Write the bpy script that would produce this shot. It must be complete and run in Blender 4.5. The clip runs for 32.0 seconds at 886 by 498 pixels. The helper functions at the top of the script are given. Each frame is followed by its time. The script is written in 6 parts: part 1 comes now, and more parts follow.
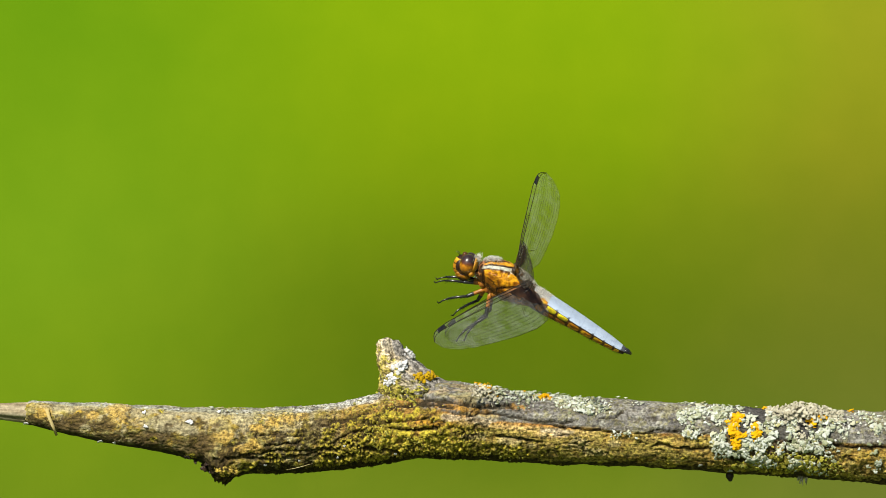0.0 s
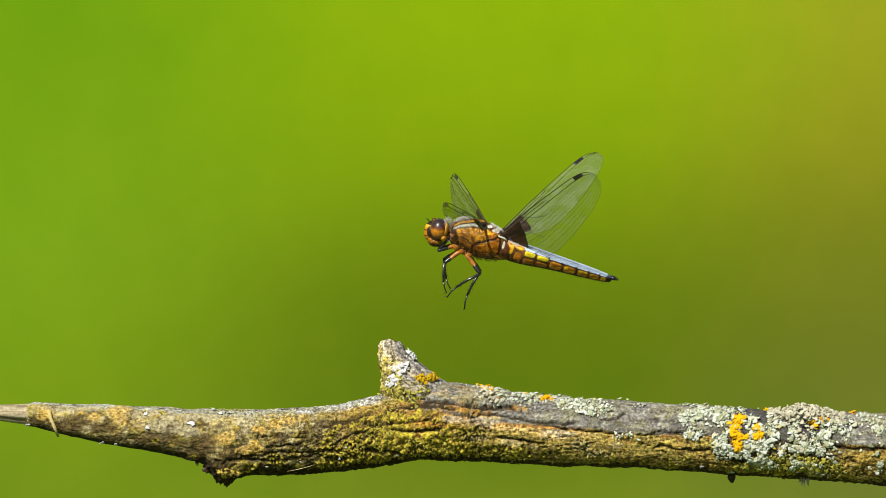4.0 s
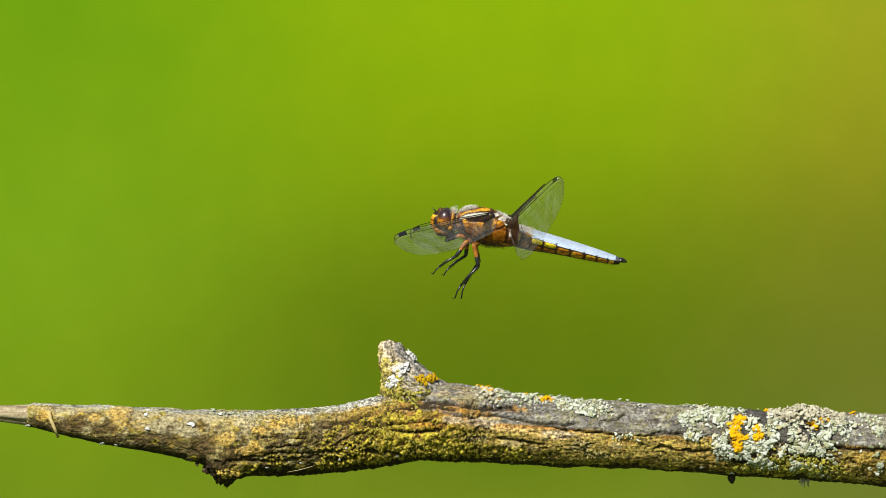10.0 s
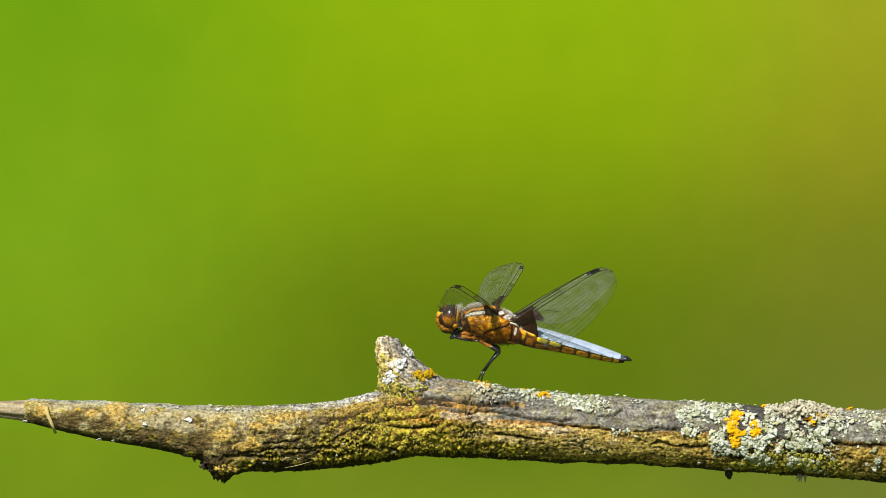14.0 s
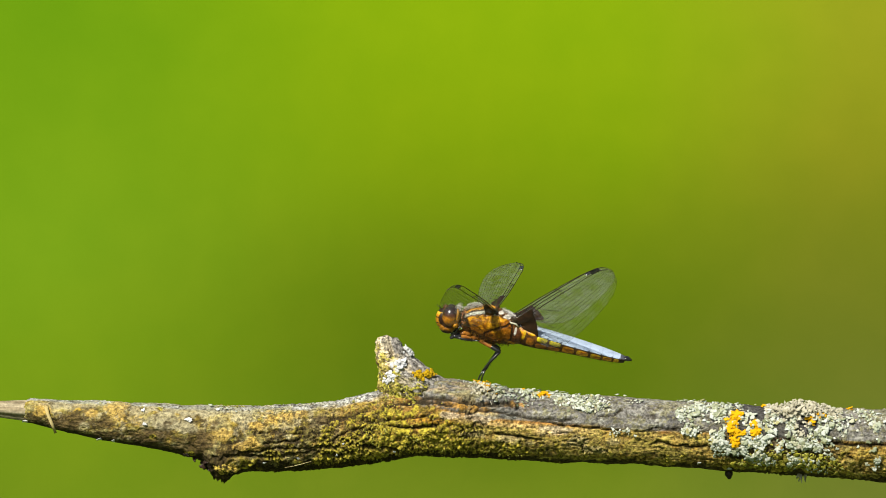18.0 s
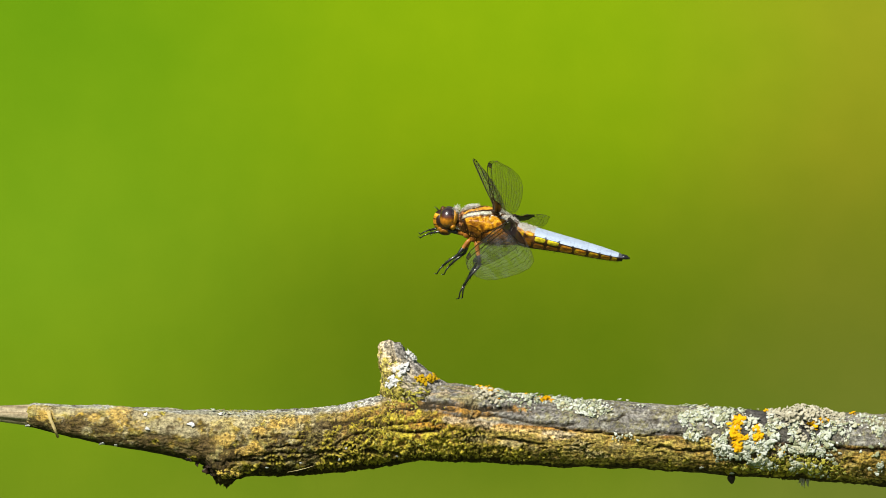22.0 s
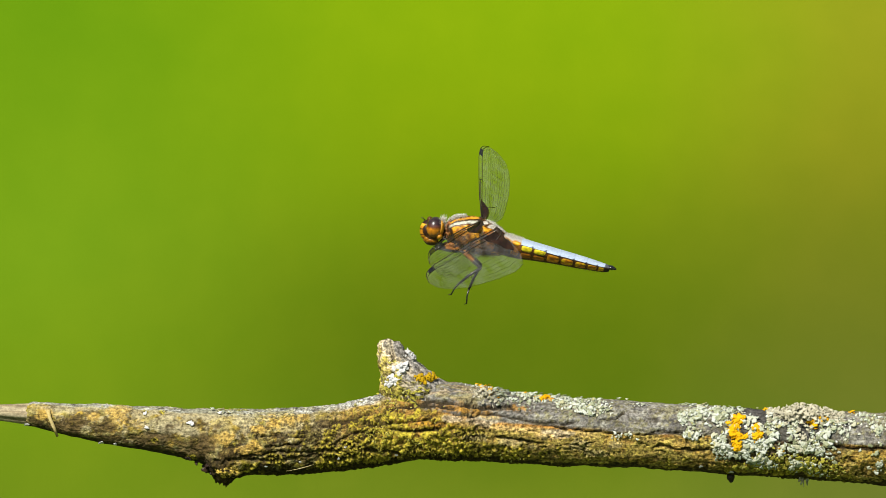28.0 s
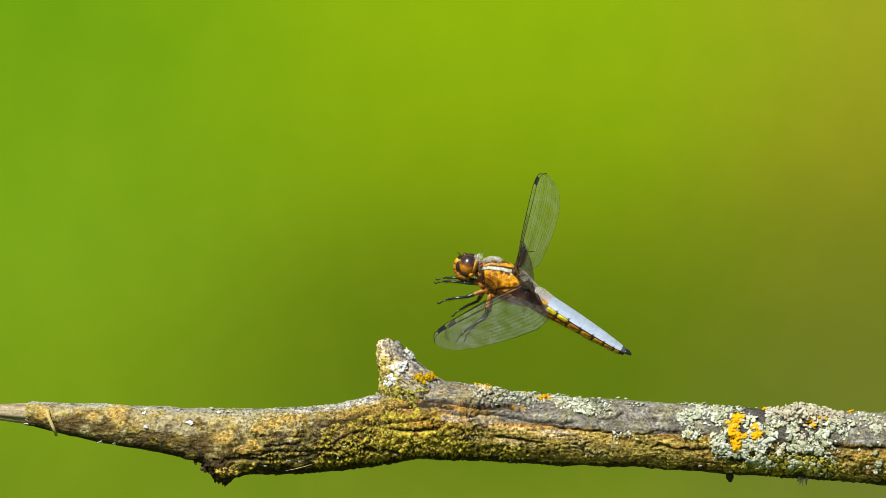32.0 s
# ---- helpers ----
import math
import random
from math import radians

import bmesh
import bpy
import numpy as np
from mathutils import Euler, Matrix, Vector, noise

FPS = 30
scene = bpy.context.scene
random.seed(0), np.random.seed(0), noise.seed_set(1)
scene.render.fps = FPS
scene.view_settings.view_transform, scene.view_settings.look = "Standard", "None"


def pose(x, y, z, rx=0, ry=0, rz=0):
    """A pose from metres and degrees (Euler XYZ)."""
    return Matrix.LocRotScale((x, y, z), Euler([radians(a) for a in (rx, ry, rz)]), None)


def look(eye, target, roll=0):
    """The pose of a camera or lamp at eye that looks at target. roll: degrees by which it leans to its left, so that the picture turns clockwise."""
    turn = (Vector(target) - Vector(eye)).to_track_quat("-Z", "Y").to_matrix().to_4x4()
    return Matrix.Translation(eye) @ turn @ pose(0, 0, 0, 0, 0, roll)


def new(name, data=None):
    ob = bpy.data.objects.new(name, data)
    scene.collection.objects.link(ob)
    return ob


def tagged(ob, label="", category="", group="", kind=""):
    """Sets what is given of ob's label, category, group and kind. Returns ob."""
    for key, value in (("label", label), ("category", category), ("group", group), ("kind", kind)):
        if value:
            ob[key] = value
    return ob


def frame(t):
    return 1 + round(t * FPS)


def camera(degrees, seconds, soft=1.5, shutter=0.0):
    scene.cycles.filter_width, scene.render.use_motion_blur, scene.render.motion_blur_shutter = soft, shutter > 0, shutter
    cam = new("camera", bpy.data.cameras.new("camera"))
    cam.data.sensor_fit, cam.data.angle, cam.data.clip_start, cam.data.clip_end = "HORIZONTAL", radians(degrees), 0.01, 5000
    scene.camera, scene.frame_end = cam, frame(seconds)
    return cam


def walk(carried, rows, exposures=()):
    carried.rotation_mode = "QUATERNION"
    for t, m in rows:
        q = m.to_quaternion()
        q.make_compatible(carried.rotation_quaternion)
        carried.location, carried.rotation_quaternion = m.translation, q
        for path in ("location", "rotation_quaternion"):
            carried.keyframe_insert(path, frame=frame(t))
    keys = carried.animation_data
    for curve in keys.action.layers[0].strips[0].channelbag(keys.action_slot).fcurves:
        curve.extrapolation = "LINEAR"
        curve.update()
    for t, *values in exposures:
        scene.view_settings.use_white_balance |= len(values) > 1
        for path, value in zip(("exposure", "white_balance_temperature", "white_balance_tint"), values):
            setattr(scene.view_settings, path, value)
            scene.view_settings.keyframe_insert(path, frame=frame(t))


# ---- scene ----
import itertools

cam = camera(6.0, 32.0, soft=0.7)

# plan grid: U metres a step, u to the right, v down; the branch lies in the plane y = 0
U = 0.12404e-3
Z0 = 0.64
FAR = 0.5 * 1568 * U / math.tan(radians(3.0))
MM = 0.001


def grid(u, v, y=0.0):
    return Vector(((u - 784) * U, y, Z0 + (441 - v) * U))


def sway(du, dv):
    """The camera's pose when the tripod head has swung by du, dv grid steps."""
    return look((0, -FAR, Z0), (-du * U, 0, Z0 + dv * U))


walk(cam, [
    (0, sway(0.25, 1.92)),
    (0.5, sway(0.25, 3.85)),
    (1, sway(0.26, 5.60)),
    (1.5, sway(0.68, 6.84)),
    (2, sway(2.25, 7.07)),
    (2.5, sway(3.15, 6.68)),
    (3, sway(3.30, 5.62)),
    (3.5, sway(3.30, 4.63)),
    (5.5, sway(3.30, 4.42)),
    (6, sway(3.30, 5.33)),
    (6.5, sway(3.30, 5.32)),
    (7, sway(3.20, 4.36)),
    (7.5, sway(2.69, 4.03)),
    (8, sway(1.95, 3.91)),
    (8.5, sway(1.90, 4.08)),
    (9, sway(2.53, 4.52)),
    (9.5, sway(3.15, 5.38)),
    (10, sway(3.29, 5.89)),
    (10.5, sway(3.00, 6.84)),
    (11, sway(1.76, 6.84)),
    (11.5, sway(0.54, 5.74)),
    (12, sway(0.26, 4.54)),
    (12.5, sway(0.25, 2.67)),
    (13, sway(0.19, 1.02)),
    (13.5, sway(-0.26, -0.50)),
    (14, sway(-1.54, -1.77)),
    (14.5, sway(-2.72, -2.06)),
    (16.5, sway(-2.83, -3.57)),
    (17, sway(-2.78, -3.30)),
    (17.5, sway(-2.43, -2.35)),
    (18, sway(-1.50, -2.06)),
    (18.5, sway(-0.46, -1.68)),
    (19, sway(-0.01, -0.18)),
    (19.5, sway(0.20, 1.39)),
    (20, sway(0.25, 3.79)),
    (20.5, sway(0.26, 5.60)),
    (21, sway(0.54, 6.84)),
    (21.5, sway(1.76, 6.89)),
    (22, sway(3.00, 6.05)),
    (22.5, sway(3.29, 5.44)),
    (23, sway(3.01, 4.81)),
    (23.5, sway(2.04, 5.05)),
    (24, sway(1.95, 4.19)),
    (24.5, sway(2.69, 4.04)),
    (25, sway(3.20, 4.35)),
    (25.5, sway(3.30, 5.26)),
    (27.5, sway(1.75, 3.88)),
    (28, sway(1.90, 4.08)),
    (28.5, sway(2.53, 4.52)),
    (29, sway(3.15, 5.38)),
    (29.5, sway(3.29, 5.89)),
    (30, sway(3.00, 6.84)),
    (30.5, sway(1.76, 6.84)),
    (31, sway(0.54, 5.84)),
    (31.5, sway(0.26, 4.89)),
    (32, sway(0.25, 3.18)),
])

# ---- world and sun ----
SUN_TO = Vector((-0.42, -0.82, 0.86)).normalized()
world = bpy.data.worlds.new("sky")
scene.world = world
world.use_nodes = True
wn = world.node_tree
sky = wn.nodes.new("ShaderNodeTexSky")
sky.sky_type = "NISHITA"
sky.sun_disc = False
sky.sun_elevation = math.asin(SUN_TO.z)
sky.sun_rotation = math.atan2(SUN_TO.x, SUN_TO.y)
wn.links.new(sky.outputs[0], wn.nodes["Background"].inputs[0])
wn.nodes["Background"].inputs[1].default_value = 0.055

sun = new("sun", bpy.data.lights.new("sun", "SUN"))
sun.data.energy = 4.7
sun.data.angle = radians(0.6)
sun.data.color = (1.0, 0.95, 0.86)
sun.matrix_world = look(SUN_TO * 20, (0, 0, 0))
scene.view_settings.exposure = 0.29


# ---- materials ----
def lin(r, g, b):
    return tuple((c / 12.92 if c <= 0.04045 else ((c + 0.055) / 1.055) ** 2.4) for c in (r / 255, g / 255, b / 255)) + (1.0,)


def nodes(name):
    m = bpy.data.materials.new(name)
    m.use_nodes = True
    t = m.node_tree
    return m, t, t.nodes["Principled BSDF"]


def link(t, a, b):
    t.links.new(a, b)


def noise_tex(t, vec, scale, detail=4.0, rough=0.55):
    n = t.nodes.new("ShaderNodeTexNoise")
    n.inputs["Scale"].default_value = scale
    n.inputs["Detail"].default_value = detail
    n.inputs["Roughness"].default_value = rough
    if vec is not None:
        link(t, vec, n.inputs["Vector"])
    return n


def ramp(t, fac, stops, ease="LINEAR"):
    r = t.nodes.new("ShaderNodeValToRGB")
    r.color_ramp.interpolation = ease
    e = r.color_ramp.elements
    while len(e) < len(stops):
        e.new(0.5)
    for el, (p, c) in zip(e, stops):
        el.position = p
        el.color = c if len(c) == 4 else (*c, 1.0)
    if fac is not None:
        link(t, fac, r.inputs[0])
    return r


def mix(t, fac, a, b, kind="MIX"):
    m = t.nodes.new("ShaderNodeMix")
    m.data_type = "RGBA"
    m.blend_type = kind
    for sock, val in ((m.inputs[0], fac), (m.inputs[6], a), (m.inputs[7], b)):
        if isinstance(val, (int, float)):
            sock.default_value = val
        elif isinstance(val, tuple):
            sock.default_value = val if len(val) == 4 else (*val, 1.0)
        else:
            link(t, val, sock)
    return m.outputs[2]


def bump(t, bsdf, height, strength, dist):
    b = t.nodes.new("ShaderNodeBump")
    b.inputs["Strength"].default_value = strength
    b.inputs["Distance"].default_value = dist
    link(t, height, b.inputs["Height"])
    link(t, b.outputs[0], bsdf.inputs["Normal"])


def plain(name, dark, light, scale, rough=0.6, bumps=0.3, dist=0.00008, coat=0.0, spec=0.4, low=0.34, high=0.66):
    """Two tones broken by coarse and fine noise, with fine relief."""
    m, t, b = nodes(name)
    tc = t.nodes.new("ShaderNodeTexCoord").outputs["Object"]
    big = noise_tex(t, tc, scale, 3.0)
    fine = noise_tex(t, tc, scale * 7, 4.0)
    col = ramp(t, big.outputs[0], [(low, dark), (high, light)])
    spread = ramp(t, fine.outputs[0], [(0.25, (0.72, 0.72, 0.72)), (0.75, (1.0, 1.0, 1.0))])
    link(t, mix(t, 1.0, col.outputs[0], spread.outputs[0], "MULTIPLY"), b.inputs["Base Color"])
    b.inputs["Roughness"].default_value = rough
    b.inputs["Specular IOR Level"].default_value = spec
    b.inputs["Coat Weight"].default_value = coat
    b.inputs["Coat Roughness"].default_value = 0.15
    bump(t, b, fine.outputs[0], bumps, dist)
    return m


def leafy(name, stops):
    """Lichen: each lobe has a tone of its own, with fine mottling."""
    m, t, b = nodes(name)
    tc = t.nodes.new("ShaderNodeTexCoord").outputs["Object"]
    isle = t.nodes.new("ShaderNodeNewGeometry").outputs["Random Per Island"]
    own = t.nodes.new("ShaderNodeObjectInfo").outputs["Random"]
    total = t.nodes.new("ShaderNodeMath")
    link(t, isle, total.inputs[0])
    link(t, own, total.inputs[1])
    wrap = t.nodes.new("ShaderNodeMath")
    wrap.operation = "FRACT"
    link(t, total.outputs[0], wrap.inputs[0])
    col = ramp(t, wrap.outputs[0], stops)
    fine = noise_tex(t, tc, 3200, 4.0)
    spread = ramp(t, fine.outputs[0], [(0.3, (0.66, 0.66, 0.62)), (0.65, (1.1, 1.1, 1.1))])
    link(t, mix(t, 1.0, col.outputs[0], spread.outputs[0], "MULTIPLY"), b.inputs["Base Color"])
    b.inputs["Roughness"].default_value = 0.95
    b.inputs["Specular IOR Level"].default_value = 0.1
    bump(t, b, fine.outputs[0], 0.4, 0.00012)
    return m


def painted(name, rough=0.9, fine_scale=1500.0, strength=0.9, dist=0.0005, low=0.32, high=1.5):
    """Base colour from the mesh's own 'tone' layer, broken up by fine grain."""
    m, t, b = nodes(name)
    tc = t.nodes.new("ShaderNodeTexCoord").outputs["Object"]
    at = t.nodes.new("ShaderNodeAttribute")
    at.attribute_name = "tone"
    fine = noise_tex(t, tc, fine_scale, 5.0, 0.65)
    stretch = t.nodes.new("ShaderNodeMapping")
    stretch.inputs["Scale"].default_value = (0.3, 1.0, 1.0)
    link(t, tc, stretch.inputs["Vector"])
    fibre = noise_tex(t, stretch.outputs[0], fine_scale * 0.8, 4.0, 0.6)
    g1 = ramp(t, fine.outputs[0], [(0.39, (low, low, low)), (0.61, (high, high, high))])
    g2 = ramp(t, fibre.outputs[0], [(0.36, (0.62, 0.60, 0.57)), (0.64, (1.18, 1.18, 1.18))])
    col = mix(t, at.outputs["Alpha"], at.outputs["Color"], g1.outputs[0], "MULTIPLY")
    col = mix(t, at.outputs["Alpha"], col, g2.outputs[0], "MULTIPLY")
    link(t, col, b.inputs["Base Color"])
    b.inputs["Roughness"].default_value = rough
    b.inputs["Specular IOR Level"].default_value = 0.25
    add = t.nodes.new("ShaderNodeMath")
    add.operation = "ADD"
    link(t, fine.outputs[0], add.inputs[0])
    link(t, fibre.outputs[0], add.inputs[1])
    bump(t, b, add.outputs[0], strength, dist)
    return m


def meadow_backdrop():
    """Far, wholly unsharp meadow: soft greens that run into one another."""
    m, t, b = nodes("far_meadow")
    tc = t.nodes.new("ShaderNodeTexCoord").outputs["Object"]
    sep = t.nodes.new("ShaderNodeSeparateXYZ")
    link(t, tc, sep.inputs[0])

    def remap(sock, a, z):
        r = t.nodes.new("ShaderNodeMapRange")
        r.interpolation_type = "LINEAR"
        r.inputs["From Min"].default_value, r.inputs["From Max"].default_value = a, z
        link(t, sock, r.inputs["Value"])
        return r.outputs[0]

    wob = noise_tex(t, tc, 2.6, 2.0, 0.4)
    soft = t.nodes.new("ShaderNodeMath")
    soft.operation = "MULTIPLY_ADD"
    soft.inputs[1].default_value = 0.16
    soft.inputs[2].default_value = -0.08
    link(t, wob.outputs[0], soft.inputs[0])

    def plus(sock):
        a = t.nodes.new("ShaderNodeMath")
        link(t, sock, a.inputs[0])
        link(t, soft.outputs[0], a.inputs[1])
        return a.outputs[0]

    down = plus(remap(sep.outputs[2], BACK_H / 2, -BACK_H / 2))
    across = plus(remap(sep.outputs[0], -BACK_W / 2, BACK_W / 2))
    left = ramp(t, down, [(0.0, lin(114, 168, 20)), (0.28, lin(124, 171, 24)), (0.5, lin(127, 173, 30)), (0.75, lin(125, 162, 25)), (1.0, lin(118, 150, 30))], "B_SPLINE")
    mid = ramp(t, down, [(0.0, lin(146, 188, 17)), (0.28, lin(137, 173, 15)), (0.5, lin(110, 138, 19)), (0.72, lin(97, 125, 17)), (0.87, lin(100, 127, 23)), (1.0, lin(118, 144, 34))], "B_SPLINE")
    right = ramp(t, down, [(0.0, lin(156, 171, 35)), (0.28, lin(150, 158, 32)), (0.5, lin(121, 136, 30)), (0.75, lin(108, 122, 38)), (1.0, lin(115, 131, 50))], "B_SPLINE")
    f1 = ramp(t, across, [(0.02, (0, 0, 0)), (0.52, (1, 1, 1))], "EASE")
    f2 = ramp(t, across, [(0.66, (0, 0, 0)), (1.0, (1, 1, 1))], "EASE")
    col = mix(t, f1.outputs[0], left.outputs[0], mid.outputs[0])
    col = mix(t, f2.outputs[0], col, right.outputs[0])
    cloud = ramp(t, noise_tex(t, tc, 11.0, 3.0, 0.5).outputs[0], [(0.3, (0.95, 0.975, 0.95)), (0.7, (1.05, 1.025, 1.05))])
    col = mix(t, 1.0, col, cloud.outputs[0], "MULTIPLY")
    col = mix(t, 1.0, col, BACK_GAIN, "MULTIPLY")
    link(t, col, b.inputs["Base Color"])
    b.inputs["Roughness"].default_value = 1.0
    b.inputs["Specular IOR Level"].default_value = 0.0
    return m


BACK_Y = 10.0
BACK_W = 1568 * U * (FAR + BACK_Y) / FAR
BACK_H = 882 * U * (FAR + BACK_Y) / FAR
BACK_GAIN = (0.69, 0.648, 0.70)

M_back = meadow_backdrop()
M_grass = plain("meadow_grass", (0.05, 0.09, 0.015), (0.10, 0.15, 0.03), 1.4, 0.95, 0.6, 0.02)
M_bark = painted("lichen_grown_bark")
M_wood = painted("bare_pale_wood", 0.75, 1500.0, 0.4, 0.00015, 0.75, 1.15)
M_lichen = leafy("grey_green_lichen", [(0.0, (0.20, 0.22, 0.12)), (0.2, (0.38, 0.41, 0.26)), (0.5, (0.56, 0.60, 0.48)), (0.8, (0.70, 0.73, 0.67)), (1.0, (0.48, 0.45, 0.20))])
M_pinkish = plain("beige_lichen", (0.40, 0.37, 0.25), (0.70, 0.66, 0.50), 700, 0.95, 0.35, 0.0001, spec=0.1)
M_orange = plain("orange_lichen", (0.80, 0.38, 0.004), (0.95, 0.56, 0.008), 700, 0.9, 0.35, 0.0001, spec=0.1)
M_gold = plain("golden_lichen", (0.38, 0.22, 0.006), (0.80, 0.52, 0.012), 700, 0.9, 0.35, 0.0001, spec=0.1)
M_moss = leafy("yellow_green_crust", [(0.0, (0.12, 0.11, 0.02)), (0.35, (0.34, 0.31, 0.04)), (0.7, (0.50, 0.46, 0.06)), (1.0, (0.60, 0.56, 0.18))])
M_white = plain("white_fluff", (0.62, 0.62, 0.60), (0.86, 0.86, 0.85), 900, 0.9, 0.4)
M_straw = plain("straw_fibre", (0.55, 0.42, 0.14), (0.75, 0.62, 0.3), 900, 0.8, 0.4)
M_bud = plain("dark_brown_bud", (0.02, 0.012, 0.008), (0.06, 0.03, 0.015), 900, 0.5, 0.4)
M_thorax = painted("amber_and_brown_chitin", 0.30, 1400.0, 0.6, 0.00018, 0.55, 1.3)
M_panel = painted("orange_flank_chitin", 0.42, 1600.0, 0.4, 0.0001, 0.75, 1.2)
M_dark = plain("dark_brown_chitin", (0.03, 0.013, 0.005), (0.14, 0.055, 0.012), 500, 0.42, 0.35, coat=0.15)
M_cream = plain("cream_stripe", (0.58, 0.56, 0.36), (0.80, 0.78, 0.60), 700, 0.6, 0.3)
M_ochre = plain("orange_stripe", (0.55, 0.22, 0.01), (0.78, 0.40, 0.03), 700, 0.5, 0.3)
M_face = plain("orange_face", (0.14, 0.045, 0.005), (0.60, 0.25, 0.015), 620, 0.3, 0.4, coat=0.3)
M_jaw = plain("brown_jaw", (0.06, 0.022, 0.006), (0.34, 0.13, 0.012), 600, 0.4, 0.3, coat=0.2)
M_hair = plain("pale_hair", (0.70, 0.66, 0.55), (0.90, 0.88, 0.81), 600, 0.7, 0.1)
M_black = plain("black_chitin", (0.008, 0.008, 0.009), (0.03, 0.028, 0.028), 700, 0.3, 0.3, coat=0.3, spec=0.6)
M_femur = plain("orange_leg_chitin", (0.26, 0.085, 0.012), (0.58, 0.23, 0.03), 700, 0.4, 0.3)
M_vein = plain("dark_wing_vein", (0.015, 0.010, 0.006), (0.05, 0.032, 0.018), 500, 0.4, 0.2)
M_patch = plain("dark_brown_wing_patch", (0.012, 0.006, 0.003), (0.05, 0.022, 0.008), 500, 0.45, 0.3)


def eye_material():
    """Compound eye: chestnut above, orange below, wet gloss."""
    m, t, b = nodes("compound_eye")
    tc = t.nodes.new("ShaderNodeTexCoord").outputs["Object"]
    sep = t.nodes.new("ShaderNodeSeparateXYZ")
    link(t, tc, sep.inputs[0])
    r = t.nodes.new("ShaderNodeMapRange")
    r.inputs["From Min"].default_value, r.inputs["From Max"].default_value = -0.0026, 0.0026
    link(t, sep.outputs[2], r.inputs["Value"])
    col = ramp(t, r.outputs[0], [(0.06, (0.06, 0.016, 0.004)), (0.20, (0.50, 0.19, 0.008)), (0.42, (0.62, 0.23, 0.010)), (0.53, (0.14, 0.036, 0.010)), (0.68, (0.032, 0.012, 0.010)), (1.0, (0.05, 0.03, 0.028))])
    fine = noise_tex(t, tc, 1500, 3.0)
    g = ramp(t, fine.outputs[0], [(0.3, (0.45, 0.42, 0.40)), (0.7, (1.15, 1.15, 1.15))])
    link(t, mix(t, 1.0, col.outputs[0], g.outputs[0], "MULTIPLY"), b.inputs["Base Color"])
    b.inputs["Roughness"].default_value = 0.35
    b.inputs["Coat Weight"].default_value = 1.0
    b.inputs["Coat Roughness"].default_value = 0.09
    return m


def blue_material():
    """Powder-blue wax over dark chitin, rubbed off along the segment's rims."""
    m, t, b = nodes("powder_blue_wax")
    tc = t.nodes.new("ShaderNodeTexCoord").outputs["Object"]
    at = t.nodes.new("ShaderNodeAttribute")
    at.attribute_name = "tone"
    big = noise_tex(t, tc, 500, 3.0)
    fine = noise_tex(t, tc, 3500, 4.0)
    v = ramp(t, big.outputs[0], [(0.3, (0.82, 0.84, 0.88)), (0.7, (1.05, 1.05, 1.05))])
    v2 = ramp(t, fine.outputs[0], [(0.3, (0.86, 0.86, 0.86)), (0.7, (1.05, 1.05, 1.05))])
    col = mix(t, 1.0, at.outputs["Color"], v.outputs[0], "MULTIPLY")
    col = mix(t, 1.0, col, v2.outputs[0], "MULTIPLY")
    link(t, col, b.inputs["Base Color"])
    b.inputs["Roughness"].default_value = 0.62
    b.inputs["Specular IOR Level"].default_value = 0.3
    bump(t, b, fine.outputs[0], 0.25, 0.00006)
    return m


def membrane_material():
    """Clear wing skin: mostly see-through, with a thin dry gloss."""
    m, t, b = nodes("clear_wing_skin")
    tc = t.nodes.new("ShaderNodeTexCoord").outputs["Object"]
    big = noise_tex(t, tc, 160, 3.0)
    col = ramp(t, big.outputs[0], [(0.3, (0.66, 0.69, 0.68)), (0.7, (0.86, 0.89, 0.89))])
    link(t, col.outputs[0], b.inputs["Base Color"])
    b.inputs["Roughness"].default_value = 0.16
    b.inputs["Specular IOR Level"].default_value = 0.8
    clear = t.nodes.new("ShaderNodeBsdfTransparent")
    clear.inputs[0].default_value = (0.965, 0.975, 0.955, 1)
    amount = ramp(t, noise_tex(t, tc, 320, 4.0).outputs[0], [(0.35, (0.02, 0.02, 0.02)), (0.7, (0.11, 0.11, 0.11))])
    mx = t.nodes.new("ShaderNodeMixShader")
    link(t, amount.outputs[0], mx.inputs[0])
    link(t, clear.outputs[0], mx.inputs[1])
    link(t, b.outputs[0], mx.inputs[2])
    link(t, mx.outputs[0], t.nodes["Material Output"].inputs["Surface"])
    return m


M_eye = eye_material()
M_blue = blue_material()
M_skin = membrane_material()


# ---- mesh helpers ----
def mesh_of(name, verts, faces, mat=None, smooth=True, tone=None):
    me = bpy.data.meshes.new(name)
    me.from_pydata([tuple(map(float, v)) for v in verts], [], [tuple(map(int, f)) for f in faces])
    if smooth:
        me.polygons.foreach_set("use_smooth", np.ones(len(me.polygons), bool))
    if tone is not None:
        layer = me.color_attributes.new("tone", "FLOAT_COLOR", "POINT")
        layer.data.foreach_set("color", np.hstack([np.asarray(tone, float), np.ones((len(tone), 4 - len(tone[0])))]).ravel().astype(np.float32))
    if mat:
        me.materials.append(mat)
    me.update()
    return me


def part(name, me, mat, parent, label=""):
    """Links a mesh (or bmesh) as one object under a thing or a part."""
    if isinstance(me, bmesh.types.BMesh):
        data = bpy.data.meshes.new(name)
        for f in me.faces:
            f.smooth = True
        me.to_mesh(data)
        me.free()
        me = data
    if mat and not me.materials:
        me.materials.append(mat)
    ob = new(name, me)
    ob.parent = parent
    if label:
        ob["label"] = label
    return ob


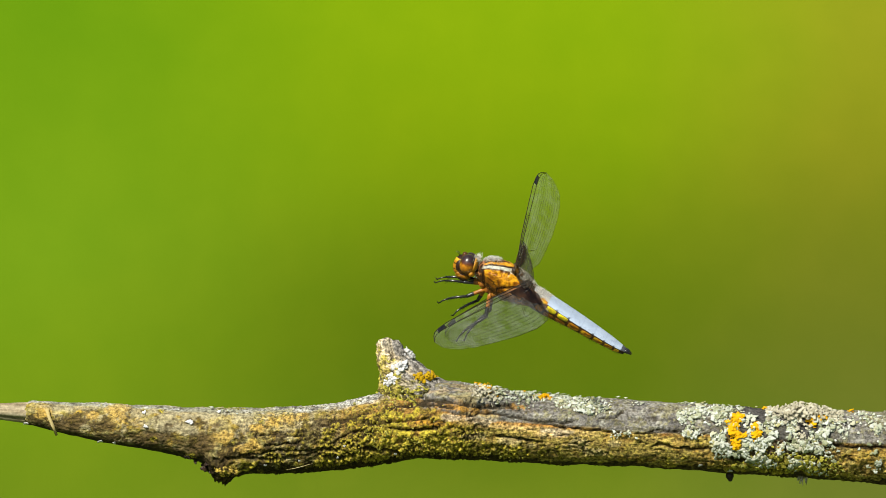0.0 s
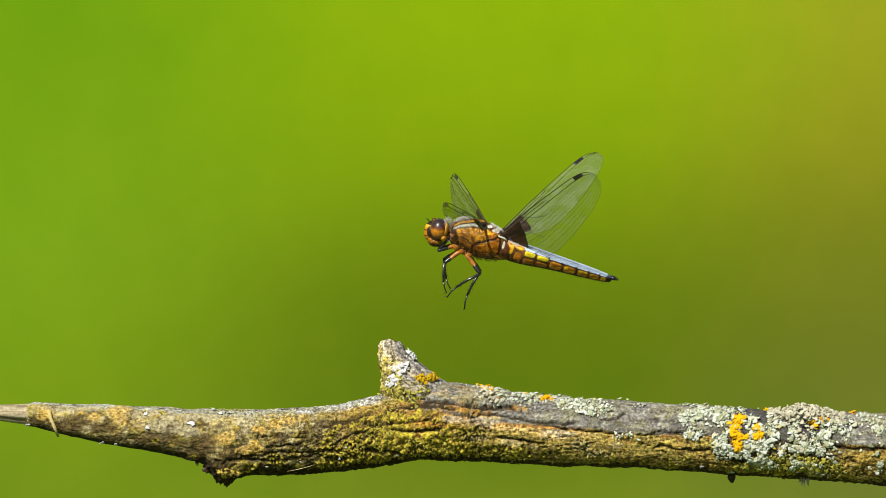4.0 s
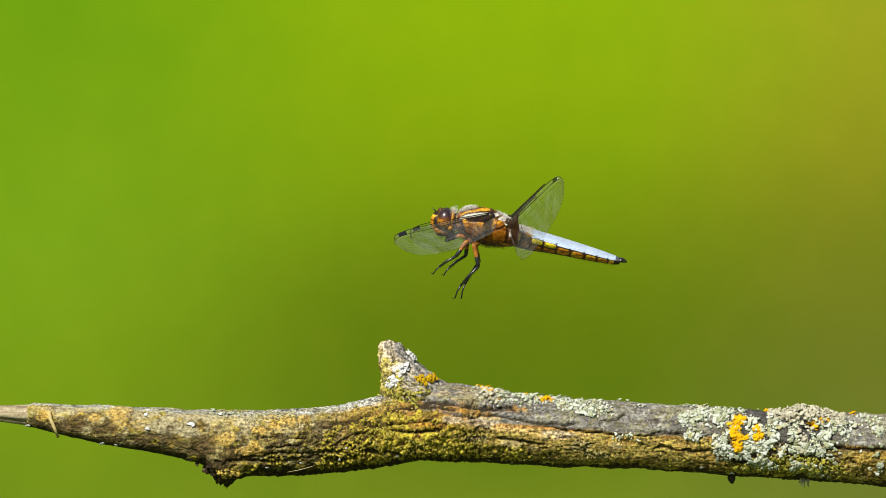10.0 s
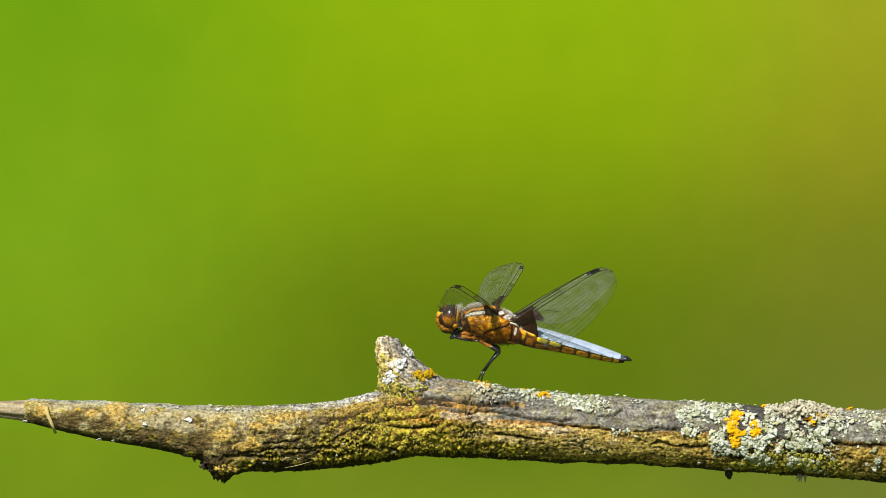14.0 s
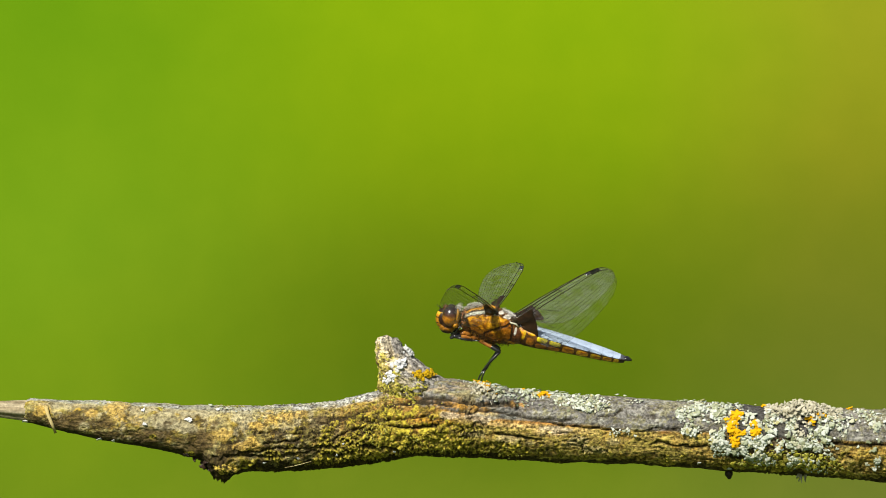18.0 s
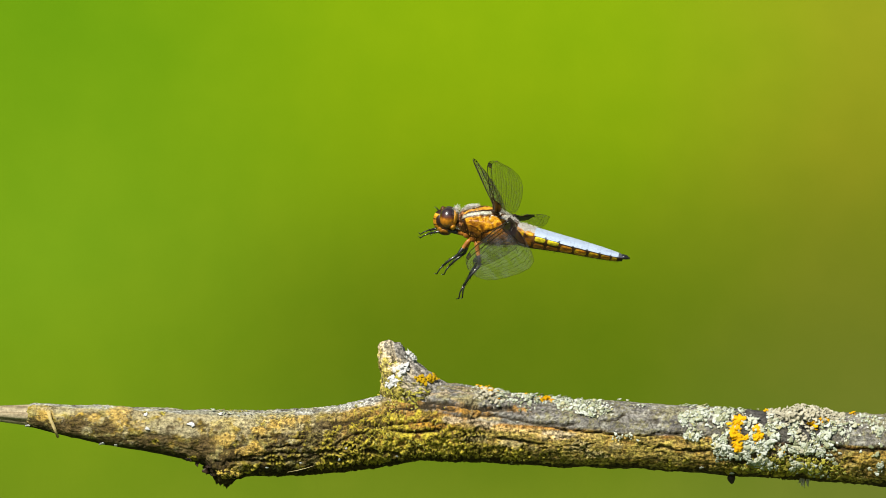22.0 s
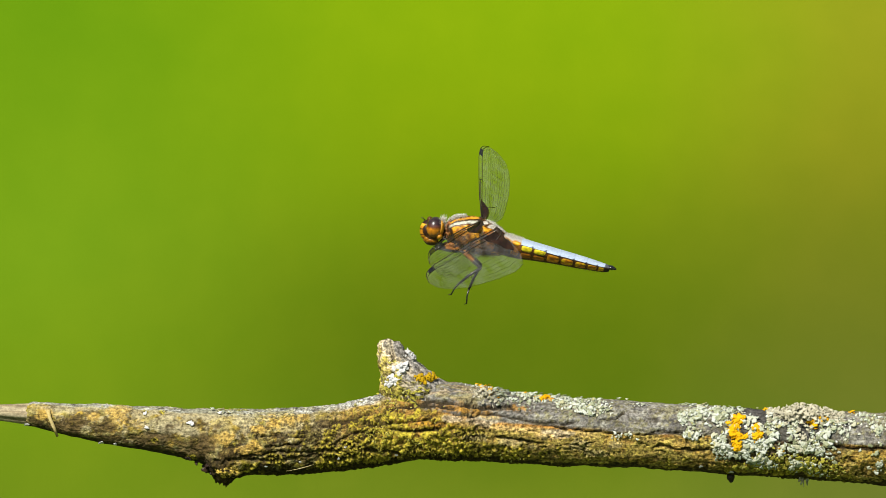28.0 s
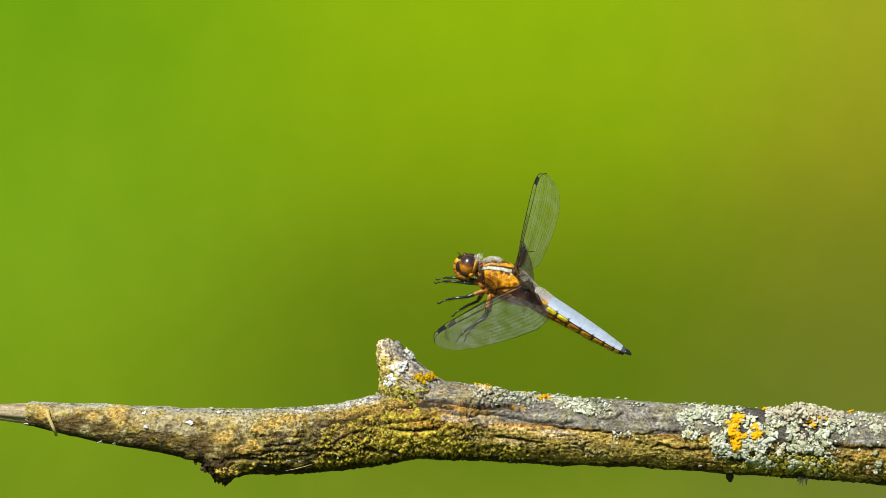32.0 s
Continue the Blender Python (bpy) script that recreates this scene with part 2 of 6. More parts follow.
def ring_faces(rings, around, closed_ends=True):
    f = []
    for i in range(rings - 1):
        for j in range(around):
            a, b = i * around + j, i * around + (j + 1) % around
            f.append((a, b, b + around, a + around))
    if closed_ends:
        f.append(tuple(range(around))[::-1])
        f.append(tuple((rings - 1) * around + j for j in range(around)))
    return f


def loft(sections, around=28, closed=True):
    """Skin over elliptic sections (x, zc, half height up, half height down, half width), along x."""
    v = []
    for x, zc, up, dn, w in sections:
        for j in range(around):
            a = 2 * math.pi * j / around
            s, c = math.sin(a), math.cos(a)
            v.append((x, -w * c, zc + (up if s > 0 else dn) * s))
    return v, ring_faces(len(sections), around, closed)


def tube(points, radii, around=7):
    """A round tube along points."""
    pts = [Vector(p) for p in points]
    v = []
    for i, p in enumerate(pts):
        d = (pts[min(i + 1, len(pts) - 1)] - pts[max(i - 1, 0)]).normalized()
        side = d.cross(Vector((0, 0, 1)) if abs(d.z) < 0.9 else Vector((1, 0, 0))).normalized()
        up = side.cross(d)
        for j in range(around):
            a = 2 * math.pi * j / around
            v.append(p + (side * math.cos(a) + up * math.sin(a)) * radii[i])
    return v, ring_faces(len(pts), around)


def ellipsoid(centre, half, nu=20, nv=14):
    v = []
    for i in range(nv + 1):
        th = math.pi * min(max(i / nv, 0.02), 0.98)
        for j in range(nu):
            a = 2 * math.pi * j / nu
            v.append((centre[0] + half[0] * math.sin(th) * math.cos(a), centre[1] + half[1] * math.sin(th) * math.sin(a), centre[2] + half[2] * math.cos(th)))
    return v, [f[::-1] for f in ring_faces(nv + 1, nu)]


def joined(pieces):
    v, f = [], []
    for pv, pf in pieces:
        k = len(v)
        v += [tuple(p) for p in pv]
        f += [tuple(i + k for i in q) for q in pf]
    return v, f


def scaled(piece, s=MM):
    return [(p[0] * s, p[1] * s, p[2] * s) for p in piece[0]], piece[1]


def vnoise(p, seed=0):
    """Smooth lattice noise, 0 to 1, at an array of points."""
    i = np.floor(p).astype(np.int64)
    f = p - i
    f = f * f * (3 - 2 * f)

    def h(a, b, c):
        n = (a * 374761393 + b * 668265263 + c * 2147483647 + seed * 1274126177) & 0xFFFFFFFF
        n = ((n ^ (n >> 13)) * 1274126177) & 0xFFFFFFFF
        return ((n ^ (n >> 16)) & 0xFFFF) / 65535.0

    x, y, z = i[:, 0], i[:, 1], i[:, 2]
    r = 0
    for dx in (0, 1):
        for dy in (0, 1):
            for dz in (0, 1):
                w = (f[:, 0] if dx else 1 - f[:, 0]) * (f[:, 1] if dy else 1 - f[:, 1]) * (f[:, 2] if dz else 1 - f[:, 2])
                r = r + w * h(x + dx, y + dy, z + dz)
    return r


def fbm(p, seed=0, octaves=4):
    r, a, s = 0, 0.5, 0
    for o in range(octaves):
        r = r + a * vnoise(p * 2 ** o + 17.3 * o, seed + o)
        s += a
        a *= 0.55
    return r / s


def smooth(x, a, b):
    t = np.clip((x - a) / (b - a), 0, 1)
    return t * t * (3 - 2 * t)

# ---- setting ----
def make_ground():
    n = 60
    xs = np.sign(np.linspace(-1, 1, n)) * np.abs(np.linspace(-1, 1, n)) ** 3 * 600
    v = [(x, y, 0.03 * math.sin(x * 0.7) * math.cos(y * 0.9) - 0.03) for x in xs for y in xs]
    f = [(i * n + j, (i + 1) * n + j, (i + 1) * n + j + 1, i * n + j + 1) for i in range(n - 1) for j in range(n - 1)]
    ob = new("ground", mesh_of("ground", v, f, M_grass))
    tagged(ob, "green summer meadow ground under the perch", "ground", kind="structure")


def make_backdrop():
    n, h = 48, 12
    v, f = [], []
    for i in range(n + 1):
        a = (i / n - 0.5) * 2.4
        for j in range(h + 1):
            v.append((22 * math.sin(a), 22 * math.cos(a) - 22, -Z0 - 0.2 + 6.0 * j / h))
    for i in range(n):
        for j in range(h):
            a = i * (h + 1) + j
            f.append((a, a + h + 1, a + h + 2, a + 1))
    ob = new("backdrop", mesh_of("backdrop", v, f, M_back))
    ob.location = (0, BACK_Y, Z0)
    tagged(ob, "far unsharp bank of green and olive meadow plants", "meadow", kind="structure")


make_ground()
make_backdrop()

# ---- the perch: one dead branch, planted in the ground beyond the view ----
STATIONS = [(41, 727, 9), (44, 727.5, 16), (48, 728, 20), (53, 729, 23), (100, 737, 28), (200, 749, 37.5), (300, 759.5, 43), (350, 767, 48), (400, 774, 54), (450, 781.5, 60),
            (500, 778.5, 61.5), (600, 772.5, 61), (650, 763, 63.5), (700, 754.5, 63.8), (750, 745, 67), (800, 744, 71), (850, 748, 67),
            (900, 754.5, 64), (1000, 762, 61.5), (1100, 764.5, 59.5), (1200, 772, 59), (1300, 778, 60), (1400, 783, 61),
            (1500, 789, 63), (1600, 797, 64), (1800, 815, 68), (2200, 870, 76), (2600, 960, 84), (2950, 1130, 90),
            (3180, 1500, 96), (3260, 2200, 102), (3290, 3400, 108), (3300, 5700, 114)]


def branch_path():
    st = np.array(STATIONS, float)
    d = np.r_[0, np.cumsum(np.hypot(np.diff(st[:, 0]), np.diff(st[:, 1])))]
    fine = np.arange(0, np.interp(1620, st[:, 0], d), 2.2)
    rest = np.arange(fine[-1] + 8, d[-1], 26)
    s = np.r_[fine, rest]

    def soft(col):
        raw = np.interp(s, d, st[:, col])
        k = np.array([np.interp(s + o, d, st[:, col]) for o in (-24, -12, 0, 12, 24)])
        return np.where(s < 40, raw, k.mean(0))

    return s, soft(0), soft(1), soft(2)


def branch_surface(u, frac, lift=0.0):
    """Point and outward normal on the near side of the branch at u; frac -1 (underside) to 1 (top)."""
    st = np.array(STATIONS, float)
    vc, r = np.interp(u, st[:, 0], st[:, 1]), np.interp(u, st[:, 0], st[:, 2])
    a = math.asin(max(-1, min(1, frac)))
    n = Vector((0, -math.cos(a), math.sin(a)))
    p = grid(u, vc) + n * (r * U + lift)
    return p, n


# long cracks in the bark and round the plates, as lines over the near side
CRACKS = [((573, 748), (615, 738), (657, 729)), ((691, 756), (730, 758), (771, 758)), ((683, 687), (729, 705), (758, 708)), ((752, 682), (750, 700), (775, 710), (800, 706)),
          ((691, 714), (745, 718), (800, 720)), ((847, 718), (898, 716)), ((950, 748), (1050, 757), (1242, 763)), ((1100, 724), (1085, 734), (1060, 738)), ((1150, 760), (1256, 762)),
          ((1463, 786), (1568, 790)), ((1274, 806), (1325, 818)), ((640, 790), (700, 800)),
          ((430, 803), (520, 797), (600, 792)), ((385, 806), (450, 816), (520, 808)), ((455, 772), (540, 767)), ((500, 812), (560, 804), (620, 806)), ((470, 786), (530, 783)), ((610, 770), (660, 762)),
          ((765, 703), (835, 711), (905, 717)), ((800, 728), (870, 727), (930, 738)), ((905, 738), (1010, 741)), ((640, 745), (700, 741), (760, 741)), ((1160, 788), (1250, 792)), ((880, 772), (960, 779))]
# swollen crusts of the thin end: u, v, half length, half height, kind
BLOTCHES = [(77, 727, 15, 13, 0), (209, 729, 21, 18, 0), (246, 746, 9, 10, 0), (402, 772, 24, 13, 0), (484, 742, 13, 12, 0), (508, 737, 15, 10, 0), (539, 735, 11, 9, 0), (160, 735, 14, 8, 0),
            (293, 742, 42, 18, 1), (427, 737, 22, 14, 1), (250, 728, 30, 8, 1), (403, 826, 14, 7, 0), (138, 742, 22, 12, 2), (329, 790, 11, 20, 2), (309, 754, 18, 9, 2), (358, 766, 9, 13, 2), (382, 750, 11, 6, 2), (575, 742, 14, 7, 2),
            (110, 716, 40, 7, 1), (345, 728, 60, 8, 1), (330, 756, 30, 12, 1), (190, 752, 26, 9, 2), (120, 752, 34, 8, 2), (262, 772, 40, 9, 2), (365, 786, 16, 24, 2), (455, 756, 16, 8, 0), (440, 790, 26, 10, 0)]


def cells(p, seed):
    """Distance from the nearest joint between irregular cells of unit size."""
    base = np.floor(p).astype(np.int64)
    f1, f2 = np.full(len(p), 9.0), np.full(len(p), 9.0)
    for dx, dy, dz in itertools.product((-1, 0, 1), repeat=3):
        q = base + np.array([dx, dy, dz])
        k = (q[:, 0] * 73856093 ^ q[:, 1] * 19349663 ^ q[:, 2] * 83492791) + seed * 7919
        jit = np.stack([((k * m) % 1009) / 1009.0 for m in (17, 101, 373)], 1)
        d = np.linalg.norm(p - q - jit, axis=1)
        f2 = np.minimum(np.maximum(f1, d), f2)
        f1 = np.minimum(f1, d)
    return f2 - f1


def near_line(u, v, pts):
    """Distance of every (u, v) from a broken line."""
    best = np.full(len(u), 1e6)
    for (ax, ay), (bx, by) in zip(pts[:-1], pts[1:]):
        dx, dy = bx - ax, by - ay
        k = np.clip(((u - ax) * dx + (v - ay) * dy) / (dx * dx + dy * dy), 0, 1)
        best = np.minimum(best, np.hypot(u - ax - k * dx, v - ay - k * dy))
    return best


def bark_tones(P, u, ang, rad):
    """Base colours and relief of the bark from its own position (mm, u, angle round the branch)."""
    coarse = fbm(P * 0.16, 3)
    med = fbm(P * 0.55, 5)
    fine = fbm(P * 1.7, 81, 3)
    crumb = fbm(P * 2.9, 83, 2)
    grain = fbm(np.c_[P[:, 0] * 0.35, P[:, 1] * 1.5, P[:, 2] * 1.5], 9)
    streak = fbm(np.c_[P[:, 0] * 0.14, P[:, 1] * 0.6, P[:, 2] * 0.6], 7, 4)
    top = np.sin(ang)
    v = 441 - (P[:, 2] / 1000 - Z0) / U
    near = smooth(np.cos(ang), -0.1, 0.1)
    net = 1 - np.abs(fbm(P * np.array([0.75, 1.05, 1.05]), 31, 3) - 0.5) * 2
    net = smooth(net, 0.90, 0.96)
    warp = P + np.c_[fine - 0.5, crumb - 0.5, med - 0.5] * np.array([2.2, 1.6, 2.2])
    joint = smooth(0.17 - cells(warp * np.array([0.62, 0.9, 0.9]), 5), 0, 0.10)
    net = np.maximum(net * 0.6, joint * smooth(coarse + (med - 0.5) * 0.4, 0.36, 0.50))

    grey = np.array([0.30, 0.285, 0.265])
    slate = np.array([0.16, 0.15, 0.145])
    pale = np.array([0.50, 0.49, 0.43])
    brown = np.array([0.31, 0.20, 0.06])
    ochre = np.array([0.52, 0.37, 0.065])
    olive = np.array([0.32, 0.27, 0.065])
    sage = np.array([0.38, 0.35, 0.20])
    moss = np.array([0.64, 0.59, 0.075])
    blond = np.array([0.78, 0.60, 0.29])
    rust = np.array([0.40, 0.20, 0.05])
    earth_and_shade = np.array([0.046, 0.035, 0.018])

    def lay(c, col, m):
        m = np.clip(m, 0, 1)[:, None]
        return c * (1 - m) + col * m

    wob = (streak - 0.5) * 0.5 + (med - 0.5) * 0.3
    left = smooth(640 - u, 0, 120)
    # body colour: brown and olive, sage where algae sit
    c = np.tile(brown, (len(P), 1))
    c = lay(c, olive, smooth(coarse + (fine - 0.5) * 0.9, 0.42, 0.58))
    c = lay(c, sage, smooth(med + (fine - 0.5) * 0.9 - 0.05, 0.47, 0.60) * 0.85)
    c = lay(c, ochre, smooth(streak + (grain - 0.5) * 1.2, 0.48, 0.60) * (0.35 + 0.35 * smooth(u, 1020, 1150)))
    c = lay(c, rust, smooth(grain + (coarse - 0.5) * 0.8, 0.54, 0.64) * (0.18 + 0.2 * smooth(u, 1060, 1160)))
    mid = np.exp(-((u - 930) / 130) ** 4)
    c = lay(c, np.array([0.40, 0.37, 0.12]), mid * smooth(grain + (med - 0.5) * 0.8, 0.40, 0.54) * 0.75)
    c = lay(c, np.array([0.10, 0.08, 0.03]), mid * smooth(fine + (streak - 0.5), 0.56, 0.66) * 0.7)
    # thin end: mottled ochre, grey and dark
    c = lay(c, np.array([0.34, 0.29, 0.075]), left * 0.8)
    c = lay(c, sage * 1.1, left * 0.8 * smooth(fbm(P * 0.33, 44), 0.47, 0.60))
    c = lay(c, np.array([0.46, 0.33, 0.06]), left * smooth(fbm(P * 0.30, 46) + (fine - 0.5) * 0.6, 0.50, 0.64) * 0.7)
    c = lay(c, np.array([0.25, 0.24, 0.045]), left * smooth(u, 380, 450) * smooth(streak + (fine - 0.5) * 0.8, 0.47, 0.58) * 0.75)
    c = lay(c, np.array([0.06, 0.05, 0.015]), left * smooth(u, 360, 430) * smooth(grain + (crumb - 0.5) * 0.7, 0.55, 0.64) * 0.8)
    # dark mottling, heavier low down to paint in the underside's shade
    c = lay(c, earth_and_shade * 2.2, left * smooth(fbm(P * 0.38, 48) + (fine - 0.5) * 0.4 - 0.38 * top, 0.56, 0.68) * 0.85)
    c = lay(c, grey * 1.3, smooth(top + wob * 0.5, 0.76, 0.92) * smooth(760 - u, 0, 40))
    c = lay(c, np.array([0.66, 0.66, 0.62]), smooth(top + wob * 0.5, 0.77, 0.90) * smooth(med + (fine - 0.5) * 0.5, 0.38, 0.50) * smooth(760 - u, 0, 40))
    c = lay(c, np.array([0.30, 0.31, 0.15]), left * smooth(fbm(P * 0.8, 271, 3) + (crumb - 0.5) * 0.5, 0.50, 0.58) * 0.6)
    c = lay(c, np.array([0.46, 0.45, 0.36]), left * smooth(fbm(P * 0.6, 273, 3) + 0.12 * top, 0.56, 0.64) * 0.7)
    spot = fbm(np.c_[P[:, 0] * 0.42, P[:, 1] * 0.62, P[:, 2] * 0.62], 251, 3) + (fine - 0.5) * 0.35
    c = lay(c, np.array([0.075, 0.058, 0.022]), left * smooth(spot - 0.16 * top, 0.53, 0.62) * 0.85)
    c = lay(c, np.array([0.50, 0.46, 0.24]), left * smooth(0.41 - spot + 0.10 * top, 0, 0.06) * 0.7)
    tan = smooth(u, 980, 1060) * smooth(1300 - u, 0, 50) * smooth(0.3 - top, 0, 0.2) * smooth(top, -0.75, -0.5)
    c = lay(c, np.array([0.58, 0.44, 0.15]), tan * smooth(grain + (med - 0.5) * 0.7, 0.40, 0.54) * 0.85)
    c = lay(c, np.array([0.34, 0.33, 0.10]), tan * smooth(coarse + (med - 0.5) * 0.5, 0.52, 0.62) * 0.6)
    fibre = fbm(np.c_[P[:, 0] * 0.22, P[:, 1] * 3.0, P[:, 2] * 3.0], 261, 3)
    c = lay(c, earth_and_shade * 2.0, smooth(u, 800, 900) * smooth(fibre + (grain - 0.5) * 0.5, 0.57, 0.66) * 0.75)
    c = lay(c, np.array([0.66, 0.52, 0.22]), smooth(u, 800, 900) * smooth(0.42 - fibre + (med - 0.5) * 0.4, 0, 0.07) * 0.7)
    c = lay(c, np.array([0.45, 0.40, 0.11]), smooth(u, 780, 860) * smooth(0.45 - top, 0, 0.3) * (0.25 + 0.35 * smooth(med + (fine - 0.5) * 0.6, 0.46, 0.58)))
    bulge = np.zeros(len(P))
    for bu, bv, ru, rv, kind in BLOTCHES:
        d = np.hypot((u - bu) / ru, (v - bv) / rv) + (med - 0.5) * 2.4 + (fine - 0.5) * 1.2
        m = smooth(1.2 - d, 0, 0.6) * near
        c = lay(c, (np.array([0.60, 0.44, 0.13]), pale * np.array([0.80, 0.80, 0.72]), earth_and_shade * 3.0, np.array([0.90, 0.76, 0.60]))[kind], m * 0.75)
        bulge = bulge + m * (0.55, 0.25, -0.3, 0.1)[kind]
    # yellow-green crust round the stub
    where = np.exp(-((u - 715) / 120) ** 2) * smooth(0.85 - top, 0, 0.6) + 0.58 * np.exp(-((u - 520) / 120) ** 2) * smooth(0.2 - top, 0, 0.6)
    where = where + 0.6 * np.exp(-((u - 1390) / 110) ** 2) * smooth(0.0 - top, 0, 0.5) + 0.50 * np.exp(-((u - 880) / 150) ** 2) * smooth(-0.15 - top, 0, 0.4)
    mm = smooth(where * 0.95 + (med - 0.5) * 1.9 + (coarse - 0.5) * 1.3, 0.42, 0.66)
    c = lay(c, moss, mm * smooth(fine + 0.14, 0.42, 0.52))
    c = lay(c, moss * np.array([1.25, 1.25, 1.8]), mm * smooth(crumb, 0.56, 0.66) * 0.8)
    # grey flat plate right of the stub, split wood along its lower rim
    edge = 0.11 + 0.26 * np.exp(-np.clip(u - 770, 0, 900) / 55) + 0.04 * np.sin(u * 0.021) + wob * 0.10
    plate = smooth(top - edge, -0.015, 0.03) * smooth(u + wob * 60, 742, 760)
    pc = np.tile(grey, (len(P), 1))
    pc = lay(pc, slate, smooth(streak + (fine - 0.5) * 0.5, 0.50, 0.60) * 0.8)
    pc = lay(pc, pale, smooth(med + (crumb - 0.5) * 0.4 + 0.08 * smooth(top, 0.6, 1), 0.54, 0.66) * 0.75)
    pc = lay(pc, np.array([0.50, 0.36, 0.19]), (0.05 + 0.75 * smooth(890 - u, 0, 80)) * smooth(grain + (coarse - 0.5) * 0.5, 0.46, 0.58) * 0.8)
    pc = lay(pc, np.array([0.40, 0.37, 0.15]), smooth(coarse + (fine - 0.5) * 0.9, 0.54, 0.66) * 0.5)
    pc = lay(pc, earth_and_shade * 2, smooth(crumb + (grain - 0.5) * 0.8, 0.60, 0.70) * 0.6)
    c = c * (1 - plate[:, None]) + pc * plate[:, None]
    under = np.exp(-((edge - top - 0.13) / 0.10) ** 4) * smooth(u, 785, 820) * smooth(1120 - u, 0, 120)
    c = lay(c, blond * np.array([0.80, 0.84, 0.80]), under * smooth(coarse + (grain - 0.5) * 0.9, 0.44, 0.56) * 0.8)
    for bu, bv, ru, rv in ((828, 736, 40, 8), (974, 765, 24, 6), (900, 752, 44, 4)):
        c = lay(c, blond, smooth(1.25 - np.hypot((u - bu) / ru, (v - bv) / rv) + (med - 0.5) * 1.8, 0, 0.4) * near)
    for lu, lv, ru, rv in ((800, 712, 60, 6), (905, 722, 70, 5), (760, 728, 44, 7), (1010, 738, 60, 4)):
        c = lay(c, np.array([0.34, 0.19, 0.07]), smooth(1.2 - np.hypot((u - lu) / ru, (v - lv - (u - lu) * 0.08) / rv) + (streak - 0.5) * 3 + (fine - 0.5) * 1.5, 0, 0.5) * near * 0.6 * smooth(960 - u, 0, 120))
    for lu, lv, ru, rv in ((965, 768, 15, 5), (1022, 782, 22, 9), (1052, 797, 18, 7), (905, 778, 20, 7), (842, 772, 26, 8), (1090, 782, 14, 7), (940, 786, 12, 6)):
        c = lay(c, np.array([0.56, 0.52, 0.33]), smooth(1.1 - np.hypot((u - lu) / ru, (v - lv) / rv) + (med - 0.5) * 2.6 + (crumb - 0.5), 0, 0.5) * near * 0.7)
    rim = np.exp(-((edge - top - 0.02) / 0.05) ** 2) * smooth(u, 700, 780)
    c = lay(c, rust * 1.15, rim * smooth(streak, 0.44, 0.54) * 0.85)
    for lu, lv, ru, rv in ((800, 718, 34, 7), (846, 726, 30, 5), (905, 716, 26, 4), (760, 745, 40, 5)):
        c = lay(c, np.array([0.62, 0.32, 0.05]), smooth(1.2 - np.hypot((u - lu) / ru, (v - lv - (u - lu) * 0.08) / rv) + (fine - 0.5) * 2.4 + (med - 0.5), 0, 0.5) * near * 0.75)
    for lu, lv, ru, rv in ((800, 736, 24, 7), (848, 740, 26, 7), (985, 762, 24, 6), (880, 715, 12, 5)):
        c = lay(c, np.array([0.62, 0.58, 0.50]), smooth(1.1 - np.hypot((u - lu) / ru, (v - lv - (u - lu) * 0.08) / rv) + (med - 0.5) * 2.4, 0, 0.4) * near * 0.8)
    # bark beneath the big lichen patch, darkened as painted shadow between the lobes
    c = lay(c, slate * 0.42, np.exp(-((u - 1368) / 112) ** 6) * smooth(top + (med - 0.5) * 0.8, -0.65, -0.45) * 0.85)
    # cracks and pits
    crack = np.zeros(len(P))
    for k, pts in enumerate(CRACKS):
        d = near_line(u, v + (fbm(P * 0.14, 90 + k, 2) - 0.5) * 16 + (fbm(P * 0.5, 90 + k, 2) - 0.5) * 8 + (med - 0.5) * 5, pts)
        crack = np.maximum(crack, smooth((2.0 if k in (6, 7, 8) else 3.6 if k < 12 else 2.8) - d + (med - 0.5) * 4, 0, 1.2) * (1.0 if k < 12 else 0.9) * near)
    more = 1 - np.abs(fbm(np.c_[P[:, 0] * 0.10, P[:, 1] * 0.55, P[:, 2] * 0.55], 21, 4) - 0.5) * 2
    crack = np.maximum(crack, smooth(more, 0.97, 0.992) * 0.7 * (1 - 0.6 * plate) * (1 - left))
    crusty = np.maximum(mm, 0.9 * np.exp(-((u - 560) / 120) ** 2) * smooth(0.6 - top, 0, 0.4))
    c = lay(c, earth_and_shade, np.maximum(crack, net * crusty) * 0.95)
    fissure = 1 - np.abs(fbm(np.c_[P[:, 0] * 0.55, P[:, 1] * 1.2, P[:, 2] * 1.2], 37, 3) - 0.5) * 2
    fissure = smooth(fissure, 0.90, 0.965) * smooth(u, 390, 470) * smooth(720 - u, 0, 80) * smooth(0.75 - top, 0, 0.3)
    c = lay(c, earth_and_shade * 1.3, fissure * smooth(coarse, 0.36, 0.52) * 0.85)
    c = lay(c, earth_and_shade * 1.6, smooth(crumb + (med - 0.5) * 0.5, 0.62, 0.72) * 0.7 * (1 - plate * 0.6) * (1 - 0.6 * smooth(u, 960, 1040)) * (1 - 0.5 * smooth(u, 850, 930)))
    rough = (1 - 0.55 * plate - 0.05 * left * (1 - plate)) * (0.3 + 0.7 * smooth(top, -0.96, -0.66)) * (0.85 - 0.4 * smooth(u, 850, 930) * smooth(1280 - u, 0, 60))
    h = (coarse - 0.5) * 1.3 + (med - 0.5) * 0.9 * rough + (streak - 0.5) * 1.0 * rough + (grain - 0.5) * 0.7 * rough + (fine - 0.5) * 0.9 * rough + (crumb - 0.5) * 0.8 * rough
